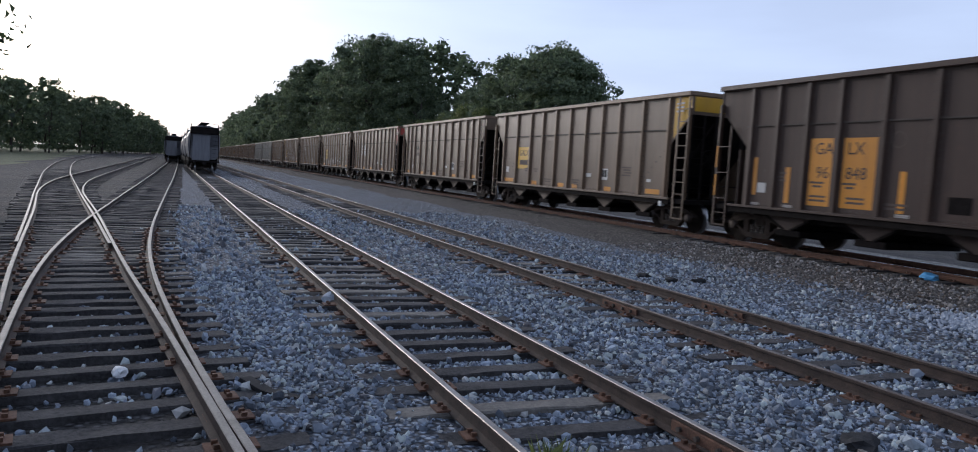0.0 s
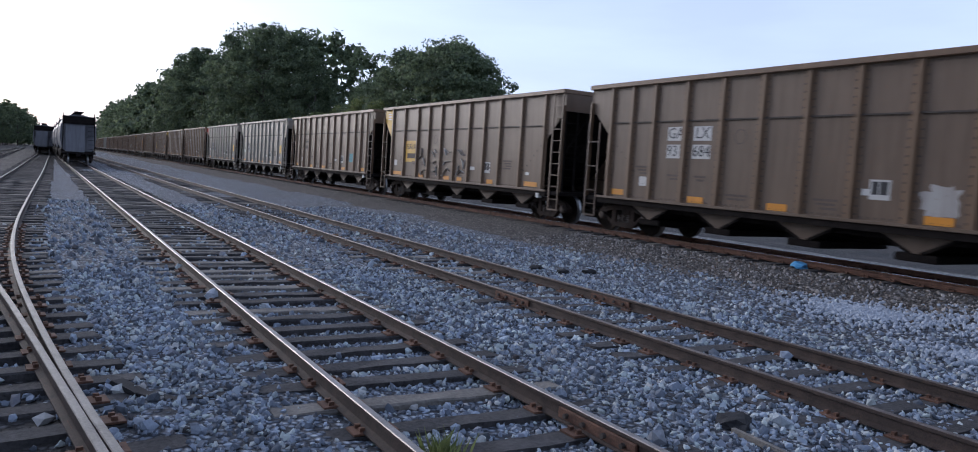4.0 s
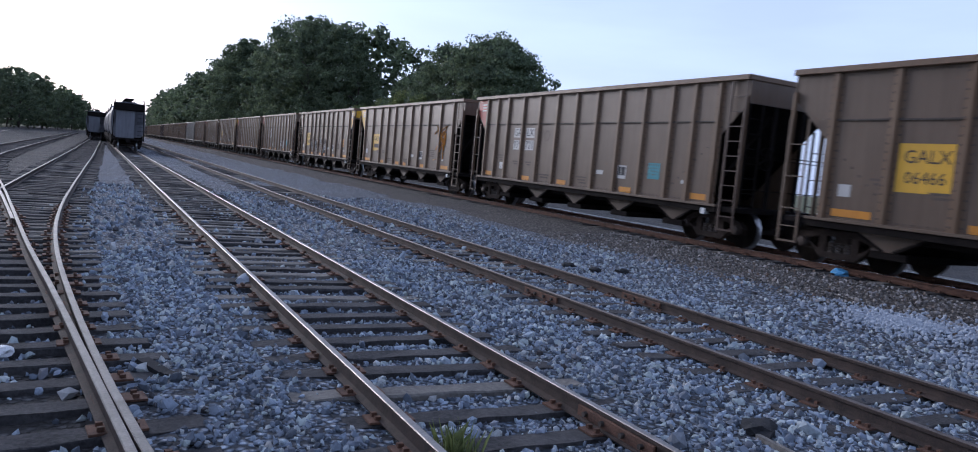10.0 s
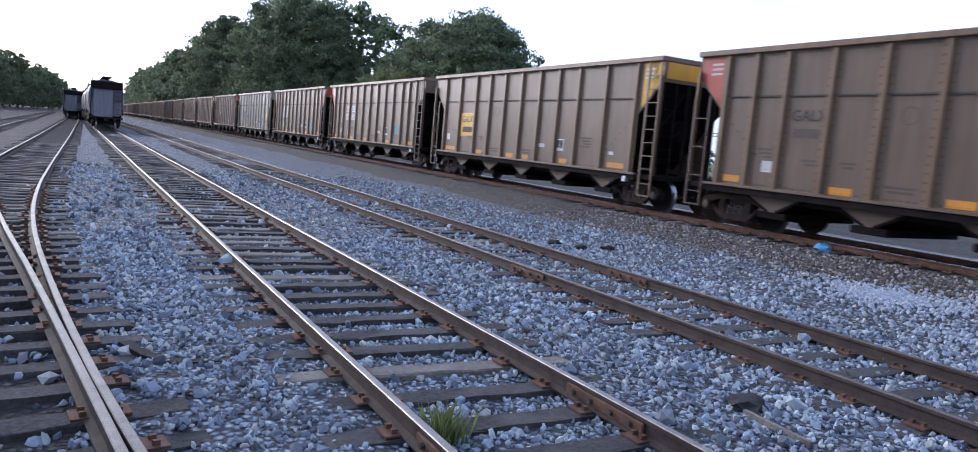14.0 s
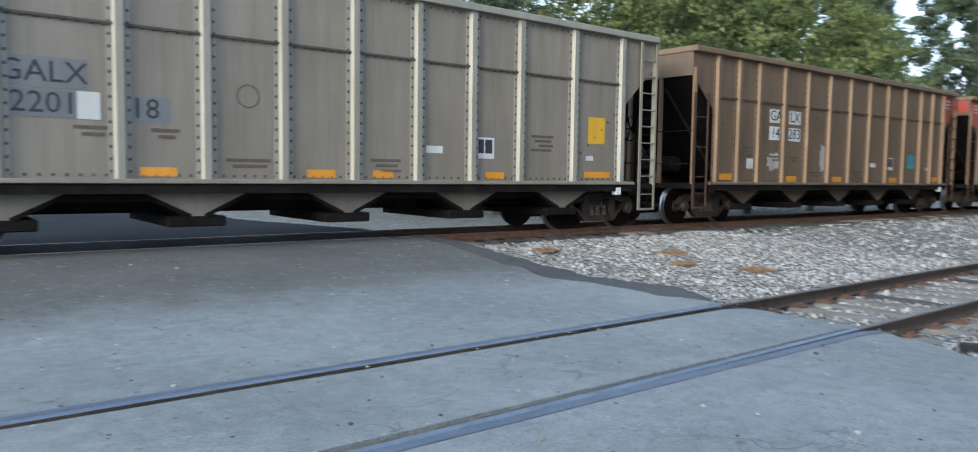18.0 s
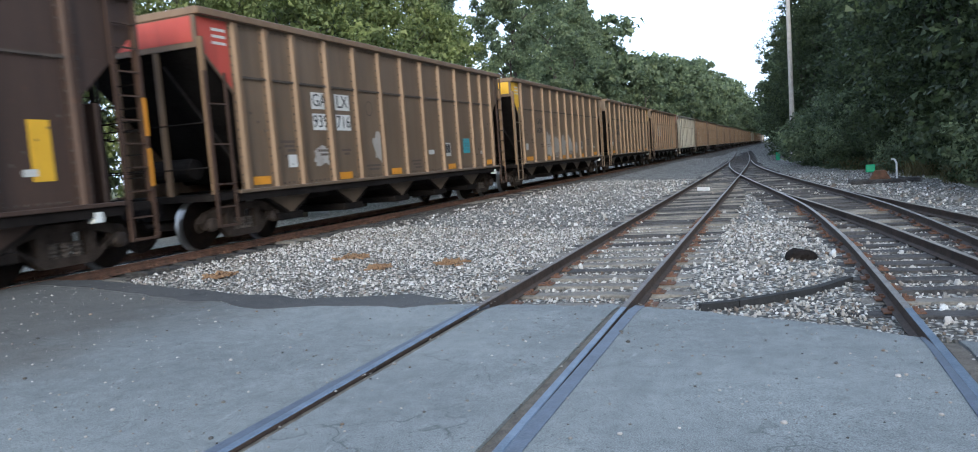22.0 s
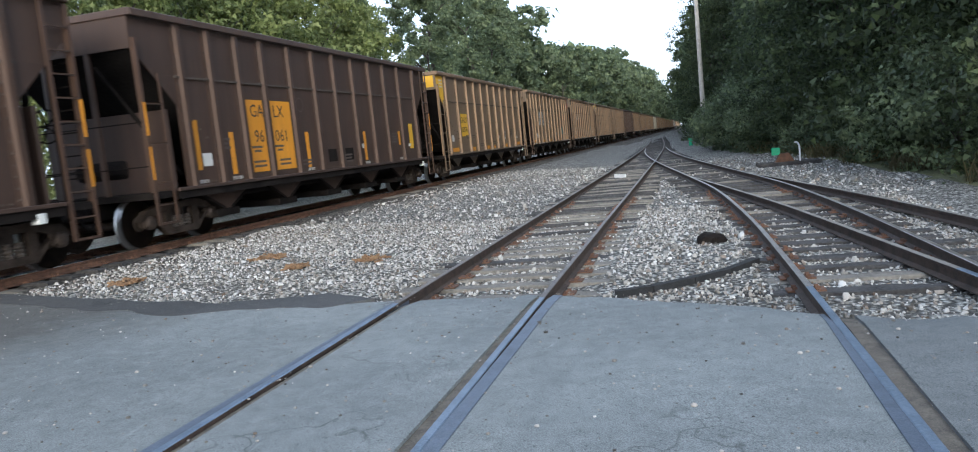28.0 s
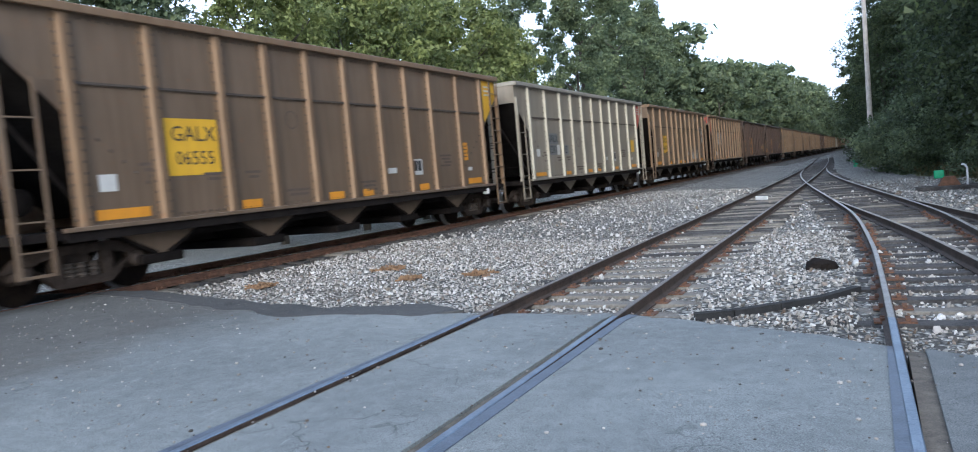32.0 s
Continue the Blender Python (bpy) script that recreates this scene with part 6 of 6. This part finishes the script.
def road_grit():
    rng = np.random.default_rng(21)
    bm = bmesh.new()
    bmesh.ops.create_icosphere(bm, subdivisions=1, radius=1)
    bv = np.array([v.co[:] for v in bm.verts])
    bf = np.array([[v.index for v in f.verts] for f in bm.faces])
    bm.free()
    verts, faces = [], []
    while len(verts) < 3200:
        x = rng.uniform(0, 14)
        a, b = road_south(x), road_north(x)
        y = a + (b - a) * (rng.beta(0.5, 0.5) if rng.random() < 0.6 else rng.random())
        s = rng.uniform(0.003, 0.012) if rng.random() < 0.94 else rng.uniform(0.012, 0.022)
        verts.append(bv * s * [1, 1, 0.6] + (x, y, road_height(x) + s * 0.3))
        faces.append(bf + (len(verts) - 1) * len(bv))
    tagged(new("road_grit", raw_mesh("road_grit", np.concatenate(verts).tolist(), np.concatenate(faces).tolist(), MAT["stone_brown"])), "loose grit strewn over the asphalt", "gravel", kind="stuff")


road_grit()


def weeds(name, spots, count, height, mat, label, seed):
    """Blades of grass growing in patches (x, y, radius)."""
    rng = np.random.default_rng(seed)
    verts, faces = [], []
    for cx, cy, r in spots:
        for _ in range(count):
            a, q = rng.uniform(0, 6.28), r * rng.uniform(0, 1) ** 0.6
            x, y = cx + q * math.cos(a), cy + q * math.sin(a)
            z, h, b = ground_height(x, y), height * rng.uniform(0.4, 1.2), rng.uniform(0, 6.28)
            lean, wd = h * rng.uniform(0.1, 0.6), 0.006 + 0.006 * rng.random()
            dx, dy = math.cos(b), math.sin(b)
            k = len(verts)
            verts += [(x - dy * wd, y + dx * wd, z), (x + dy * wd, y - dx * wd, z), (x + dx * lean * 0.4, y + dy * lean * 0.4, z + h * 0.6), (x + dx * lean, y + dy * lean, z + h)]
            faces += [(k, k + 1, k + 2), (k + 1, k + 3, k + 2)]
    tagged(new(name, raw_mesh(name, verts, faces, mat)), label, "grass", kind="stuff")


weeds("grass_patch", [(10.2, 0.5, 0.7), (11.0, 0.2, 0.7), (9.8, 1.0, 0.4), (11.3, -0.3, 0.4), (10.0, -0.2, 0.4)], 520, 0.1, MAT["leaf_pale"], "patch of green grass at the asphalt's edge", 5)
weeds("weed_tufts", [(7.05, 2.3, 0.2), (7.45, 1.95, 0.15), (2.3, 4.2, 0.15), (6.9, 0.9, 0.3), (-1.4, 6.2, 0.2)], 130, 0.22, MAT["leaf_pale"], "green weed tufts beside the rails", 6)
weeds("dry_grass", [(curve_x(EDGE, -13 - 1.5 * i) + 0.1 - 0.5 * (i % 3), -13 - 1.5 * i, 0.9) for i in range(24)], 260, 0.5, MAT["leaf_dry"], "dry grass along the edge of the woods", 7)


def crossing_signal(x, y):
    s = empty("crossing_signal", pose(x, y, 0.0), "white crossing signal with crossed boards and red lamps", "signal")
    part("mast", lathe(bmesh.new(), [(0.07, -0.3), (0.07, 4.5)], Matrix.Identity(4), 12), MAT["steel"], s)
    for a in (-45, 45):
        bm = bmesh.new()
        box(bm, -0.03, 0.0, -0.62, 0.62, -0.115, 0.115)
        part("crossed_board", bm, MAT["sign_white"], s, "", pose(-0.1 - 0.02 * (a > 0), 0, 3.85, a))
    part("track_sign", box(bmesh.new(), -0.12, -0.09, -0.22, 0.22, 3.05, 3.3), MAT["sign_white"], s)
    part("lamp_bar", box(bmesh.new(), -0.12, -0.06, -0.5, 0.5, 2.72, 2.78), MAT["under"], s)
    lit, nt, b = nodes_of("red_lamp_lit", 0.4)
    b.inputs["Base Color"].default_value = (0.8, 0.05, 0.02, 1)
    b.inputs["Emission Color"].default_value, b.inputs["Emission Strength"].default_value = (1, 0.07, 0.02, 1), 9
    for yy, m in ((0.36, lit), (-0.36, MAT["under"])):
        hood = part("lamp_hood", lathe(bmesh.new(), [(0.28, 0.0), (0.28, 0.03)], Matrix.Translation((-0.14, yy, 2.75)) @ Matrix.Rotation(-math.pi / 2, 4, "Y"), 18), MAT["under"], s)
        part("lens", lathe(bmesh.new(), [(0.13, 0.0), (0.12, 0.04)], Matrix.Translation((-0.18, yy, 2.75)) @ Matrix.Rotation(-math.pi / 2, 4, "Y"), 16), m, hood)
    part("gate_box", box(bmesh.new(), -0.3, 0.3, -0.35, 0.35, 1.35, 2.3, 0.03), MAT["sign_white"], s)
    arm = part("gate_arm", box(bmesh.new(), -0.06, 0.02, -6.5, 0.4, 1.55, 1.68), MAT["sign_white"], s)
    for i in range(4):
        part("red_band", box(bmesh.new(), -0.064, 0.024, -1.4 - 1.4 * i, -0.9 - 1.4 * i, 1.545, 1.685), MAT["red"], arm)
    return s


crossing_signal(21.6, 0.1)


def rail_fence():
    f = empty("rail_fence", pose(0, 0, 0), "long white rail fence across the lawn", "fence")
    for i in range(22):
        y = -2 + 2.4 * i
        part("fence_post", box(bmesh.new(), 41.9, 42.05, y - 0.06, y + 0.06, -0.6, 0.55), MAT["sign_white"], f)
        for z in (-0.05, 0.3):
            part("fence_rail", box(bmesh.new(), 41.85, 41.9, y - 1.2, y + 1.2, z, z + 0.14), MAT["sign_white"], f)


rail_fence()


def switch_stand(x, y):
    s = empty("switch_stand", pose(x, y, ground_height(x, y)), "low rusty switch stand with a green target", "switch stand")
    part("base_tie", box(bmesh.new(), -1.1, 0.9, -0.12, 0.12, 0.0, 0.12, 0.01), MAT["tie"], s)
    part("base_tie", box(bmesh.new(), -1.1, 0.9, 0.45, 0.69, 0.0, 0.12, 0.01), MAT["tie"], s)
    part("stand_body", slab(bmesh.new(), [(-0.3, 0.12), (0.3, 0.12), (0.15, 0.4), (-0.15, 0.4)], "y", 0.1, 0.45), MAT["rail_side"], s)
    part("target", box(bmesh.new(), 0.12, 0.4, 0.2, 0.3, 0.35, 0.6, 0.02), MAT["green_paint"], s)
    bm = bmesh.new()
    pts = [(-0.5, 0.2, 0.05), (-0.5, 0.2, 0.6), (-0.45, 0.2, 0.72), (-0.35, 0.2, 0.74)]
    for a, b in zip(pts, pts[1:]):
        beam(bm, a, b, 0.06, sides=8)
    part("white_pipe", bm, MAT["sign_white"], s)


switch_stand(1.75, -28.5)
bm = bmesh.new()
box(bm, -0.15, 0.15, -0.05, 0.05, 0.0, 0.6, 0.02)
tagged(new("green_marker", mesh_of(bm, "green_marker", MAT["green_paint"])), "small green marker beside the tracks", "marker").matrix_basis = pose(4.9, -62, ground_height(4.9, -62))


def joint_bar(x, y, turn, parent_label):
    """A bolted pair of bars at a rail joint."""
    j = empty("joint_bar", pose(x, y, 0, 0, 0, turn), parent_label, "rail joint", "rail joints")
    for s in (-1, 1):
        part("bar", box(bmesh.new(), *sorted((s * 0.013, s * 0.04)), -0.45, 0.45, -0.13, -0.04, 0.008), MAT["rail_side"], j)
        for k in (-0.33, -0.12, 0.12, 0.33):
            part("bolt", lathe(bmesh.new(), [(0.022, 0), (0.022, 0.03)], Matrix.Translation((s * 0.04, k, -0.085)) @ Matrix.Rotation(math.pi / 2 * s, 4, "Y"), 6), MAT["rivet"], j)


for x, y in ((curve_x(LINE_A, 4.2), 4.2), (curve_x(LINE_A, 3.6) - GAUGE, 3.6), (curve_x(LINE_B, 2.6), 2.6), (curve_x(LINE_B, 9.2) - GAUGE, 9.2), (curve_x(LINE_B, 8.8), 8.8)):
    joint_bar(x, y, 0.7, "rusty bolted joint bar on a rail")


# ---- motion ----
TRAVEL = [(0, 1.55), (2, -39.22), (4, -80.28), (7, -140.9), (9, -181.62), (11, -222.52), (13, -262.52), (16, -322.44), (17, -342.88), (18, -362.8), (19, -382.34), (20, -402.12), (22, -441.33), (24, -480.44), (27, -538.69), (28, -558.05), (30, -596.75), (32, -635.27)]


def travelled(t):
    return curve_x(TRAVEL, t)


def motions():
    for k, car in train:
        walk(car, [(t, pose(MAIN_X + GAUGE / 2, d + (k - 0.5) * PITCH, MAIN_Z)) for t, d in TRAVEL])
    # all wheelsets turn alike: the front one and the rear one of a truck lend the others their turning
    for y in (-0.93, 0.93):
        alike = [o for o in wheelsets if abs(o.matrix_basis.translation.y - y) < 0.01]
        rows = [(i / FPS, pose(0, y, 0.455) @ Matrix.Rotation(-travelled(i / FPS) / 0.455, 4, "X")) for i in range(frame(32.0))]
        walk(alike[0], rows)
        lent = alike[0].animation_data
        for o in alike[1:]:
            o.rotation_mode = "QUATERNION"
            o.animation_data_create()
            o.animation_data.action = lent.action
            o.animation_data.action_slot = lent.action_slot


motions()
